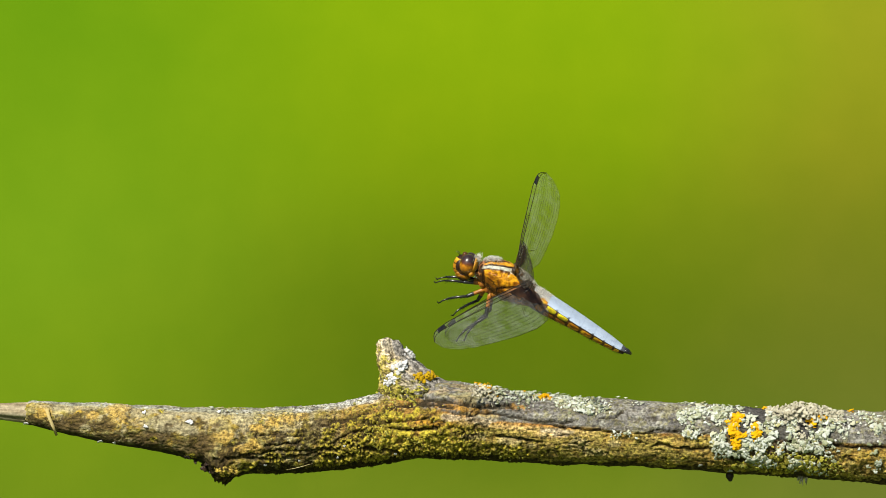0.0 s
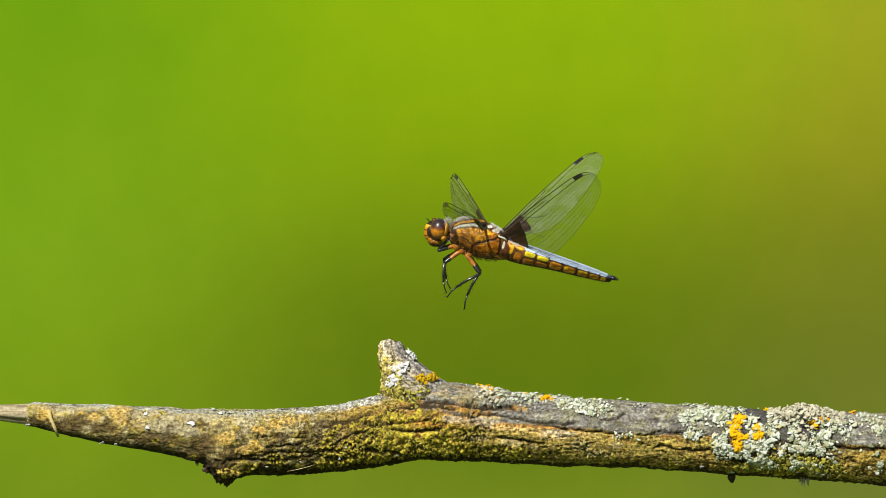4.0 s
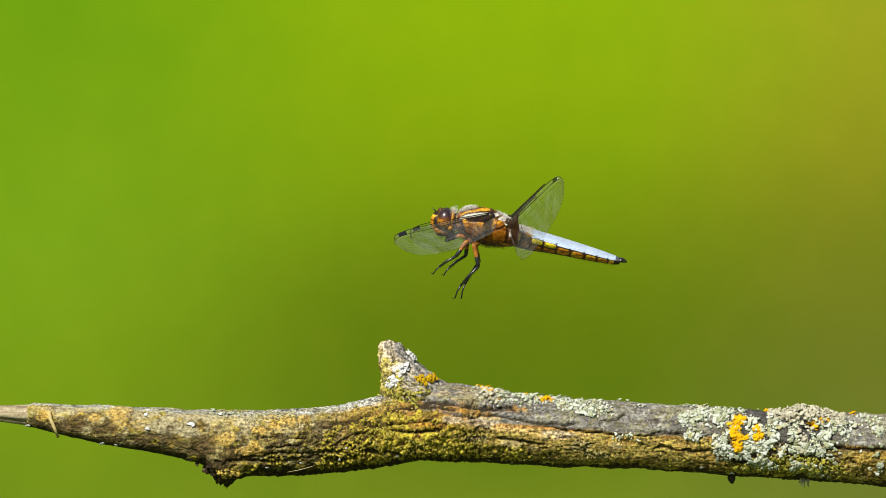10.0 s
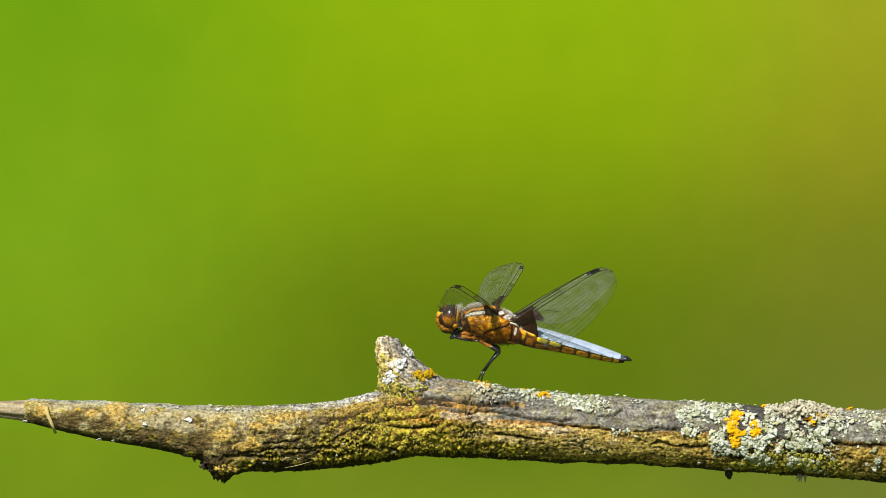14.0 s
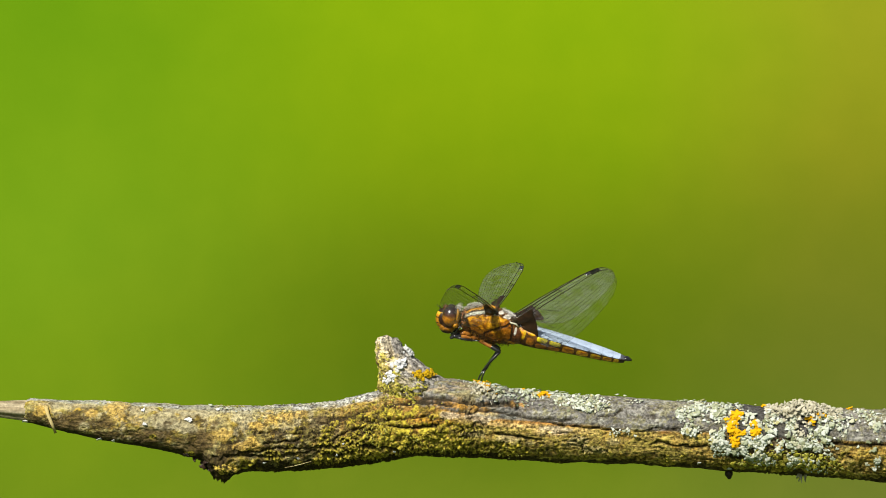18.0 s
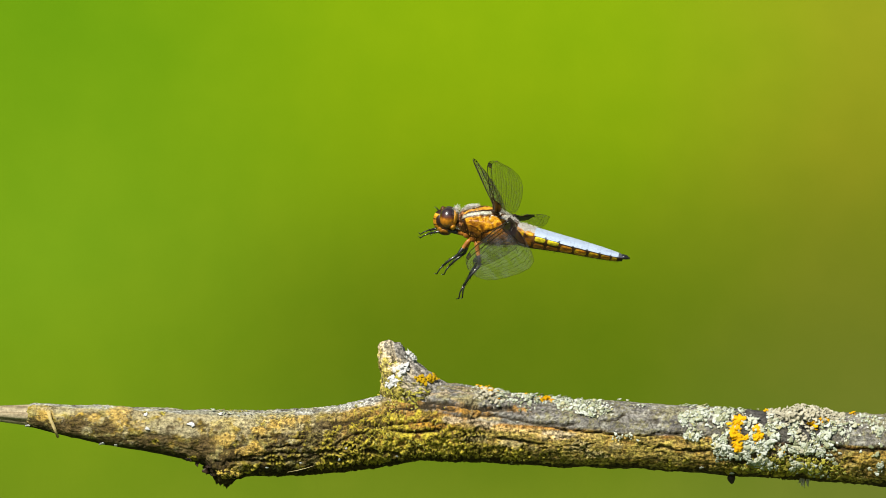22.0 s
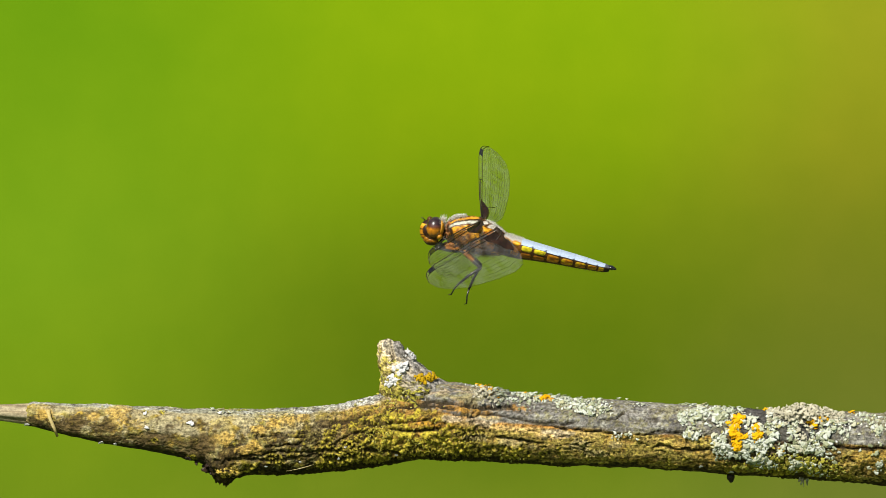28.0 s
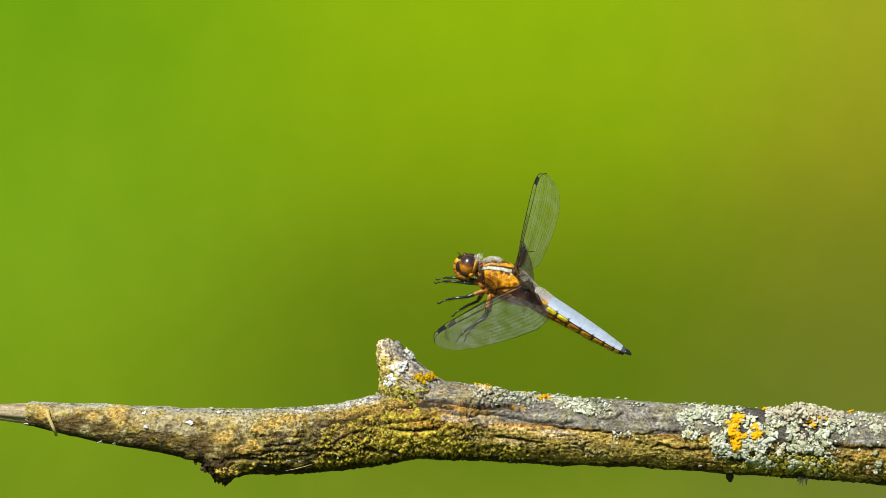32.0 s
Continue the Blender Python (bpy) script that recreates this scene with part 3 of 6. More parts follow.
    h = h * (1 - 0.5 * np.clip(under, 0, 1)) + plate * 0.28 - crack * 1.0 - fissure * 0.45 + bulge + mm * ((fbm(P * 1.3, 61, 3) - 0.4) * 1.3 + 0.1) * (0.3 + 0.7 * smooth(top, -0.96, -0.66)) - net * crusty * 0.9
    # the underside is hollowed behind a ragged lip; its shade is painted near-black
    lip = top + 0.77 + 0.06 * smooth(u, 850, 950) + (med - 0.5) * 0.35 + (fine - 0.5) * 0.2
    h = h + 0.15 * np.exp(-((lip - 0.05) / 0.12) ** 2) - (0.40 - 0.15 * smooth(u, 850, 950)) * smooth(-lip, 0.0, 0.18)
    c = lay(c, earth_and_shade, smooth(-lip, 0.0, 0.08) * 0.92)
    bare = np.maximum(plate, smooth(top + wob * 0.5, 0.74, 0.90) * smooth(760 - u, 0, 40))[:, None]
    strength = np.clip(1 - 0.40 * smooth(480 - u, 0, 160) - 0.25 * plate - 0.40 * mm, 0.3, 1)
    return np.c_[c * ((np.array([1.08, 0.95, 0.72]) + left[:, None] * np.array([0.0, 0.02, 0.0])) * (1 - bare) + np.array([0.88, 0.89, 0.85]) * bare) * (0.85 + 0.15 * strength)[:, None], strength], h


def make_branch():
    thing = new("branch")
    thing.location = grid(784, 770)
    base = np.array(thing.location)
    s, pu, pv, pr = branch_path()
    x, z = (pu - 784) * U, Z0 + (441 - pv) * U
    tx, tz = np.gradient(x), np.gradient(z)
    ln = np.hypot(tx, tz)
    tx, tz = tx / ln, tz / ln
    around = 168
    a = np.linspace(0, 2 * np.pi, around, endpoint=False)
    R = (pr * U)[:, None]
    # sections: up vector is the path's normal in the plane of the branch
    C, S = np.cos(a)[None, :], np.sin(a)[None, :]
    X = x[:, None] - tz[:, None] * R * S
    Y = -R * C + 0 * X
    Z = z[:, None] + tx[:, None] * R * S
    P = np.c_[X.ravel(), Y.ravel(), Z.ravel()]
    N = np.c_[(-tz[:, None] * S + 0 * C).ravel(), (-C + 0 * tx[:, None]).ravel(), (tx[:, None] * S).ravel()]
    uu = np.repeat(pu, around)
    aa = np.tile(np.arctan2(np.sin(a), np.cos(a)), len(pu))
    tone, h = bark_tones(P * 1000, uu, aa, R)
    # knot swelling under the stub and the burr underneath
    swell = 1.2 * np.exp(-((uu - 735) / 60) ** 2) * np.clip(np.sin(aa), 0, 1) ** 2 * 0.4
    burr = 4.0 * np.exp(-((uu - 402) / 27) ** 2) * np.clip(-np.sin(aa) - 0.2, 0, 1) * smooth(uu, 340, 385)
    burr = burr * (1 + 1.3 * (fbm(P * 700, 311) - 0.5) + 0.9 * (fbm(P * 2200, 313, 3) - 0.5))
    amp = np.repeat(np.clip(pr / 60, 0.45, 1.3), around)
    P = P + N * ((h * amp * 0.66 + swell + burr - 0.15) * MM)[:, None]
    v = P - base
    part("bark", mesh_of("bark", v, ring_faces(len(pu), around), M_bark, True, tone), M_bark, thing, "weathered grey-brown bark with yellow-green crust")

    # bare pale tip beyond the bark
    n = 40
    uu = np.linspace(-90, 60, n)
    v = []
    tones = []
    for u in uu:
        k = (u + 90) / 150
        for j in range(28):
            b = 2 * math.pi * j / 28
            r = (6 + 12.5 * k) * (1 + 0.10 * math.sin(5 * b + 2) + 0.05 * math.sin(11 * b))
            p = grid(u, 722 + 7.5 * k) + Vector((0, -math.cos(b), math.sin(b))) * r * U
            v.append(p - thing.location)
            g = 0.5 + 0.5 * math.sin(7 * b + 0.02 * u)
            tones.append((0.50 - 0.20 * g, 0.43 - 0.19 * g, 0.28 - 0.14 * g))
    part("bare_tip", mesh_of("bare_tip", v, ring_faces(n, 28), M_wood, True, tones), M_wood, thing, "barkless pale wooden end")

    # the stub of a side twig, broken off
    V = []
    rings, ar = 96, 96
    shape = np.array([(748, 744, 60), (715, 740, 64), (690, 736, 66), (665, 726, 55), (650, 715, 46), (632, 703, 34), (607, 690, 23), (602, 689, 14)], float)[::-1]
    lev = np.linspace(752, 603, rings)
    cu, wu = np.interp(lev, shape[:, 0], shape[:, 1]), np.interp(lev, shape[:, 0], shape[:, 2])
    for i in range(rings):
        for j in range(ar):
            b = 2 * math.pi * j / ar
            V.append(tuple(grid(cu[i] + wu[i] * math.cos(b), lev[i] + 4 * math.cos(b), -(wu[i] * 0.62 + 9) * U * math.sin(b) * min(1.0, wu[i] / 20))))
    V = np.array(V)
    q = V * 1000
    kk = np.repeat(np.linspace(0, 1, rings), ar)
    ax = V - np.array([[*grid(a, b)] for a, b in zip(cu, lev)])[np.repeat(np.arange(rings), ar)]
    nn = ax / np.maximum(np.linalg.norm(ax, axis=1), 1e-9)[:, None]
    lean = q[:, 0] + 0.42 * (q[:, 2] - 620)
    st = fbm(np.c_[lean * 0.9, q[:, 1] * 0.9, q[:, 2] * 0.22], 71, 4)
    fi = fbm(q * 1.6, 75, 3)
    md = fbm(q * 0.6, 73)
    V = V + nn * (((st - 0.5) * 1.5 + (md - 0.5) * 1.0 + (fi - 0.5) * 0.9) * MM)[:, None]
    V[:, 2] += np.where(kk > 0.95, (fbm(q * 0.5, 77) - 0.4) * 2.6 * MM, 0)
    base_c = np.array([0.56, 0.49, 0.35])
    c = np.tile(base_c, (len(V), 1))

    def lay(c, col, m):
        m = np.clip(m, 0, 1)[:, None]
        return c * (1 - m) + np.array(col) * m

    side = (q[:, 0] - np.repeat((cu - 784) * 0.124, ar)) / np.repeat(wu * 0.124, ar)
    c = lay(c, (0.42, 0.395, 0.35), smooth(st + side * 0.25, 0.42, 0.56))
    c = lay(c, (0.20, 0.185, 0.165), smooth(fi + (st - 0.5), 0.54, 0.66) * 0.7)
    c = lay(c, (0.80, 0.66, 0.42), smooth(md - side * 0.3 + 0.12 * kk, 0.66, 0.80) * smooth(kk, 0.3, 0.7))
    low = md + (fi - 0.5) * 0.7 + 0.42 - kk * 0.85 - side * 0.30
    c = lay(c, (0.54, 0.49, 0.06), smooth(low, 0.50, 0.64) * smooth(fi + 0.10, 0.46, 0.54))
    c = lay(c, (0.035, 0.026, 0.014), smooth(0.15 - cells((q + np.c_[fi, st, md] * 1.5) * 0.75, 9), 0, 0.09) * smooth(low, 0.40, 0.54) * 0.9)
    c = lay(c, (0.58, 0.46, 0.12), smooth(md - side * 0.45 - kk * 0.2, 0.74, 0.88) * 0.7)
    c = lay(c, (0.05, 0.035, 0.02), smooth(0.38 - st, 0, 0.06) * 0.8)
    V = V - base
    part("stub", mesh_of("stub", V, ring_faces(rings, ar), M_bark, True, c), M_bark, thing, "short broken side twig with splintered top")

    grow_on(thing)
    tagged(thing, "dead lichen-covered branch with a short broken side twig", "branch")
    return thing


def lobe_mesh(seed, name, mat):
    """One crinkled lichen lobe, unit size, domed, with a turned-down scalloped rim."""
    r = random.Random(seed)
    n = 20
    ph = [r.uniform(0, 6.28) for _ in range(3)]
    v = [(0, 0, 0.16)]
    for k, (rad, h) in enumerate(((0.55, 0.20), (1.0, 0.14), (0.92, -0.08))):
        for j in range(n):
            a = 2 * math.pi * j / n
            cut = 1 + 0.20 * math.sin(2 * a + ph[0]) + 0.17 * math.sin(3 * a + ph[1]) * (k > 0) + 0.20 * math.sin(5 * a + ph[2]) * (k > 0)
            w = rad * (cut + r.uniform(-0.10, 0.10) * (k > 0))
            v.append((w * math.cos(a), w * math.sin(a) * 0.85, h + 0.12 * math.sin(3 * a + ph[2]) * (k > 0) + r.uniform(-0.06, 0.06)))
    f = [(0, 1 + j, 1 + (j + 1) % n) for j in range(n)]
    for k in range(2):
        for j in range(n):
            a, b = 1 + k * n + j, 1 + k * n + (j + 1) % n
            f.append((a, a + n, b + n, b))
    return mesh_of(name, v, f, mat)


def turn_to(n, spin):
    q = n.to_track_quat("Z", "Y").to_matrix().to_4x4()
    return q @ Matrix.Rotation(spin, 4, "Z")


def cluster(thing, name, label, mat, spots, big, small, size, seed, gaps=0.0):
    """A patch of lichen: large lobes one by one, the many small ones in the patch's own mesh."""
    r = random.Random(seed)
    shapes = [lobe_mesh(seed * 10 + i, "lichen_lobe", mat) for i in range(5)]
    V, F = [], []
    places = []

    def pick():
        u0, f0, du, df = spots[r.randrange(len(spots))]
        while True:
            a, b = r.gauss(0, 0.5), r.gauss(0, 0.5)
            if a * a + b * b < 1.6 and fbm(np.array([[(u0 + a * du) * 0.055, (f0 + b * df) * 3.2, seed * 7.7]]), 15, 3)[0] > gaps:
                break
        return u0 + a * du, max(-0.97, min(0.995, f0 + b * df))

    for i in range(small):
        u, fr = pick()
        p, n = branch_surface(u, fr, r.uniform(0.0, 0.35) * MM)
        n = (n + Vector((r.uniform(-0.5, 0.5), r.uniform(-0.5, 0.5), r.uniform(-0.5, 0.5)))).normalized()
        m = Matrix.Translation(p - thing.location) @ turn_to(n, r.uniform(0, 6.28)) @ Matrix.Diagonal((*[size * MM * r.uniform(0.32, 0.62)] * 3, 1))
        src = shapes[r.randrange(5)]
        k = len(V)
        V += [tuple(m @ q.co) for q in src.vertices]
        F += [tuple(k + i for i in q.vertices) for q in src.polygons]
    patch = part(name, mesh_of(name, V, F, mat), mat, thing, label)
    patch["kind"] = "stuff"
    for i in range(big):
        u, fr = pick()
        p, n = branch_surface(u, fr, r.uniform(0.15, 0.6) * MM)
        n = (n + Vector((r.uniform(-0.38, 0.38), r.uniform(-0.38, 0.38), r.uniform(-0.25, 0.45)))).normalized()
        ob = part("lichen_lobe", shapes[i % 5], mat, patch)
        s = size * MM * r.uniform(0.6, 1.12)
        ob.matrix_local = Matrix.Translation(p - thing.location) @ turn_to(n, r.uniform(0, 6.28)) @ Matrix.Diagonal((s, s, s, 1))
    return patch


def grow_on(thing):
    """Lichens, crusts and scraps that cling to the branch."""
    cluster(thing, "lichen_patch", "pale grey-green leafy lichen", M_lichen,
            [(1270, 0.70, 34, 0.4), (1330, 0.35, 45, 0.7), (1380, 0.25, 55, 0.9), (1430, 0.15, 50, 0.9), (1335, -0.20, 50, 0.4), (1400, 0.6, 55, 0.4), (1275, -0.1, 26, 0.4), (1420, -0.3, 40, 0.3), (1250, 0.85, 30, 0.2), (1380, -0.4, 60, 0.25), (1465, 0.5, 30, 0.6), (1360, -0.35, 40, 0.3), (1340, -0.1, 40, 0.4)], 300, 2000, 0.66, 1, 0.49)
    cluster(thing, "lichen_patch", "pale grey-green leafy lichen", M_lichen,
            [(1215, 0.80, 20, 0.3), (1222, 0.22, 18, 0.2), (1212, 0.62, 18, 0.25)], 60, 240, 0.54, 2, 0.40)
    cluster(thing, "lichen_patch", "pale grey-green leafy lichen", M_lichen,
            [(1030, 0.84, 44, 0.2), (1000, 0.9, 40, 0.14), (985, 0.95, 40, 0.1), (900, 0.97, 40, 0.08), (1040, 0.68, 22, 0.15), (940, 0.95, 40, 0.08), (880, 0.93, 20, 0.1)], 120, 620, 0.54, 3, 0.36)
    cluster(thing, "lichen_patch", "small whitish lichen", M_lichen, [(1103, -0.06, 22, 0.12)], 8, 26, 0.36, 4, 0.45)
    cluster(thing, "lichen_patch", "pale grey-green leafy lichen", M_lichen, [(1540, 0.5, 26, 0.6), (1560, 0.7, 24, 0.4), (1600, 0.4, 40, 0.8), (1545, -0.35, 12, 0.2), (1490, 0.8, 26, 0.3)], 50, 110, 0.6, 5, 0.47)
    cluster(thing, "lichen_patch", "whitish crumbly lichen", M_lichen, [(845, 0.97, 40, 0.08), (1130, 0.93, 40, 0.12), (395, 0.9, 30, 0.12), (880, 0.8, 14, 0.1)], 14, 60, 0.45, 6)
    cluster(thing, "lichen_patch", "yellow-green crusty lichen", M_moss,
            [(700, 0.15, 70, 1.0), (730, -0.5, 90, 0.5), (660, -0.1, 40, 0.8), (700, 0.75, 26, 0.35), (800, -0.65, 60, 0.3), (880, -0.72, 60, 0.15)], 20, 300, 0.34, 7, 0.46)
    cluster(thing, "lichen_patch", "yellow-green crusty lichen", M_moss, [(1395, -0.55, 55, 0.3), (1370, -0.45, 50, 0.3), (1330, -0.66, 40, 0.15), (1430, -0.5, 30, 0.3), (1450, -0.6, 50, 0.2)], 60, 420, 0.55, 8)
    cluster(thing, "lichen_patch", "bright orange leafy lichen", M_orange, [(1294, 0.40, 11, 0.28), (1302, 0.16, 15, 0.2), (1300, -0.10, 9, 0.13), (1303, 0.66, 7, 0.10)], 56, 70, 0.72, 9)
    cluster(thing, "lichen_patch", "bright orange leafy lichen", M_orange, [(1337, 0.27, 8, 0.24)], 26, 26, 0.66, 10)
    cluster(thing, "lichen_patch", "bright orange leafy lichen", M_orange, [(1436, 0.70, 9, 0.18), (1452, 0.80, 8, 0.12)], 26, 30, 0.62, 11)
    cluster(thing, "lichen_patch", "beige leafy lichen", M_pinkish, [(1416, 0.18, 14, 0.4), (1400, 0.93, 30, 0.12), (1440, 0.92, 30, 0.12), (1420, 0.85, 40, 0.15)], 40, 200, 0.5, 14)
    cluster(thing, "lichen_patch", "small orange lichen", M_orange, [(1272, 0.97, 9, 0.04), (967, 0.90, 9, 0.08), (1380, -0.2, 6, 0.12), (1350, 0.97, 5, 0.03), (852, 0.99, 12, 0.03), (1505, 0.97, 5, 0.04), (930, 0.97, 8, 0.04)], 16, 40, 0.45, 12)

    # shrubby lichens along the top: small upright leaves
    r = random.Random(40)
    leaves = [lobe_mesh(900 + i, "leaf", None) for i in range(4)]
    for mid, dev, count, high, mat, label in ((1420, 36, 520, 2.1, M_pinkish, "beige shrubby lichen tuft"), (1275, 26, 120, 0.45, M_lichen, "pale shrubby lichen tuft"), (858, 16, 110, 1.2, M_pinkish, "beige shrubby lichen tuft"),
                                              (862, 11, 30, 1.2, M_orange, "orange shrubby lichen tuft"), (1030, 26, 130, 0.6, M_lichen, "pale shrubby lichen tuft"), (962, 10, 40, 0.5, M_orange, "orange shrubby lichen tuft"),
                                              (925, 30, 90, 0.5, M_lichen, "pale shrubby lichen tuft"), (1540, 24, 80, 0.5, M_lichen, "pale shrubby lichen tuft")):
        V, F = [], []
        for i in range(count):
            u = mid + max(-1.75 * dev, min(1.9 * dev, r.gauss(0, dev)))
            fr = min(0.999, 0.97 - abs(r.gauss(0, 0.05 if mat is M_orange else 0.16)))
            p, n = branch_surface(u, fr, r.uniform(0.0, high) * MM * math.exp(-((u - mid) / (1.33 * dev)) ** 2))
            out = (n * 0.4 + Vector((r.uniform(-1, 1), r.uniform(-1.0, 0.2), r.uniform(-0.3, 0.8)))).normalized()
            size = r.uniform(0.30, 0.58) * MM * (1.0 if mid == 1420 else 0.8)
            m = Matrix.Translation(p - thing.location) @ turn_to(out, r.uniform(0, 6.28)) @ Matrix.Diagonal((size, size, size, 1))
            src = leaves[i % 4]
            k = len(V)
            V += [tuple(m @ q.co) for q in src.vertices]
            F += [tuple(k + j for j in q.vertices) for q in src.polygons]
        part("shrubby_lichen", mesh_of("shrubby_lichen", V, F, mat), mat, thing, label)["kind"] = "stuff"
    for me in leaves:
        bpy.data.meshes.remove(me)

    # yellow-orange tuft at the foot of the stub, white crust on its side
    def on_stub(u, v, lift):
        cu = np.interp(v, [599, 604, 630, 650, 665, 690, 715], [689, 690, 703, 715, 726, 736, 740])
        w = np.interp(v, [599, 604, 630, 650, 665, 690, 715], [14, 23, 34, 46, 55, 66, 64])
        k = max(-0.9, min(0.88, (u - cu) / w))
        s = math.sqrt(1 - k * k)
        u = cu + k * w
        return grid(u, v, -((w * 0.62 + 9) * U * s + lift)) - thing.location, Vector((k * 0.7, -s, 0.15)).normalized()

    def sprinkle(name, label, mat, spots, count, spread, low, high, lift, seed):
        shapes = [lobe_mesh(seed + i, "lichen_lobe", mat) for i in range(4)]
        patch, first = None, None
        for i in range(count):
            u, v = r.choice(spots)
            p, n = on_stub(u + r.gauss(0, spread), v + r.gauss(0, spread * 0.8), r.uniform(-0.3, lift) * MM)
            n = (n + Vector((r.uniform(-0.5, 0.5), r.uniform(-0.3, 0.3), r.uniform(-0.3, 0.6)))).normalized()
            s = r.uniform(low, high) * MM
            at = Matrix.Translation(p) @ turn_to(n, r.uniform(0, 6.28)) @ Matrix.Diagonal((s, s, s, 1))
            if patch is None:
                patch = part(name, lobe_mesh(seed + 9, name, mat), mat, thing, label)
                patch.matrix_local = first = at
            else:
                ob = part("lichen_lobe", shapes[i % 4], mat, patch)
                ob.matrix_local = first.inverted() @ at

    sprinkle("lichen_tuft", "golden-yellow leafy lichen tuft", M_gold, [(742, 664), (750, 668), (757, 663), (764, 662)], 46, 4, 0.25, 0.5, 0.9, 700)
    sprinkle("lichen_patch", "chalk-white crust on the stub", M_white, [(704, 646), (714, 644), (697, 655), (691, 664), (697, 668), (687, 674), (725, 620), (729, 626), (700, 648), (708, 650)], 150, 3.8, 0.26, 0.58, 0.6, 720)
    sprinkle("lichen_patch", "yellow-green crust on the stub", M_moss, [(676, 680), (690, 690), (710, 695), (730, 690), (672, 655), (675, 665), (745, 685), (700, 680)], 90, 8, 0.16, 0.34, 0.3, 740)

    # a straw fibre, white fluff, a dark bud and a pale thread that cling to the branch
    pts = [grid(u, v, -y * MM) - thing.location for u, v, y in ((84, 722, 3.4), (88, 736, 3.9), (95, 752, 3.9), (101, 768, 3.2))]
    part("plant_fibre", mesh_of("plant_fibre", *tube(pts, [0.5 * MM, 0.42 * MM, 0.4 * MM, 0.3 * MM], 6), M_straw), M_straw, thing, "straw-yellow plant fibre")
    pts = [grid(u, v, -y * MM) - thing.location for u, v, y in ((506, 829, 5.2), (522, 826, 5.8), (538, 822, 6.3), (554, 817, 6.7))]
    part("bark_splinter", mesh_of("bark_splinter", *tube(pts, [0.03 * MM, 0.065 * MM, 0.07 * MM, 0.03 * MM], 6), M_straw), M_straw, thing, "thin pale loose bark splinter")
    for u, v, s in ((47, 748, 0.9), (178, 778, 0.55), (203, 781, 0.45), (256, 728, 0.5), (259, 752, 0.45), (335, 744, 0.55), (340, 746, 0.45), (388, 727, 0.55), (1291, 830, 0.5), (1237, 820, 0.4), (1462, 836, 0.45), (530, 812, 0.3), (598, 806, 0.3), (470, 820, 0.3), (700, 800, 0.3), (610, 786, 0.25)):
        fr = max(-0.98, min(0.98, (np.interp(u, [a[0] for a in STATIONS], [a[1] for a in STATIONS]) - v) / np.interp(u, [a[0] for a in STATIONS], [a[2] for a in STATIONS])))
        p, n = branch_surface(u, fr, 0.15 * MM)
        ob = part("white_fluff", lobe_mesh(int(u), "white_fluff", M_white), M_white, thing, "tiny white fluff")
        ob.matrix_local = Matrix.Translation(p - thing.location) @ turn_to(n, 0.3 * u) @ Matrix.Diagonal((s * MM, s * MM, s * MM * 0.9, 1))
    p, n = branch_surface(1291, -0.99)
    c = (p - thing.location) / MM
    bud = joined([ellipsoid((c.x, c.y, c.z - 0.4), (0.9, 0.9, 1.0), 14, 9), ellipsoid((c.x + 0.1, c.y, c.z - 1.1), (0.55, 0.6, 0.6), 12, 8)])
    part("bud", mesh_of("bud", *scaled(bud), M_bud), M_bud, thing, "small dark brown bud under the branch")
    pieces = []
    for i in range(16):
        p = grid(1421 + r.gauss(0, 4), 838, -1.5 * MM) - thing.location
        d = Vector((r.uniform(-0.5, 0.5), r.uniform(-0.4, 0.2), -1)).normalized() * r.uniform(1.2, 2.5) * MM
        pieces.append(tube([p, p + d * 0.5, p + d], [0.2 * MM, 0.16 * MM, 0.06 * MM], 4))
    part("lichen_beard", mesh_of("lichen_beard", *joined(pieces), M_pinkish), M_pinkish, thing, "pale hanging lichen threads")
    pieces = []
    for i in range(30):
        u = r.gauss(368, 11)
        p = grid(u, r.gauss(np.interp(u, (340, 380, 420), (812, 826, 834)), 3), r.uniform(-3.6, -0.5) * MM) - thing.location
        m = Matrix.Translation(p) @ turn_to(Vector((r.uniform(-1, 1), r.uniform(-1, 0.2), r.uniform(-1, 1))).normalized(), r.uniform(0, 6.28))
        m = m @ Matrix.Diagonal((r.uniform(0.5, 0.95) * MM, r.uniform(0.5, 0.8) * MM, 0.9 * MM, 1))
        src = lobe_mesh(300 + i, "chip", None)
        pieces.append(([tuple(m @ q.co) for q in src.vertices], [tuple(q.vertices) for q in src.polygons]))
        bpy.data.meshes.remove(src)
    knob, faces = ellipsoid((0, 0, 0), (2.6, 2.1, 1.35), 60, 40)
    K = np.array(knob)
    K = K * (1 + 0.7 * (fbm(K * 0.9, 301) - 0.5) + 0.6 * (fbm(K * 2.6, 303, 3) - 0.5))[:, None]
    g = smooth(fbm(K * 1.5, 305), 0.36, 0.56)[:, None]
    at = np.array(grid(404, 829, -4.2 * MM) - thing.location) / MM
    part("burr_knob", mesh_of("burr_knob", *scaled(((K + at).tolist(), faces)), M_bark, True, np.array([[0.02, 0.015, 0.008]]) * (1 - g) + np.array([[0.62, 0.46, 0.08]]) * g), M_bark, thing, "olive-yellow knob of the burr")
    part("rough_burr", mesh_of("rough_burr", *joined(pieces), M_bud), M_bud, thing, "ragged dark burr under the branch")


make_branch()

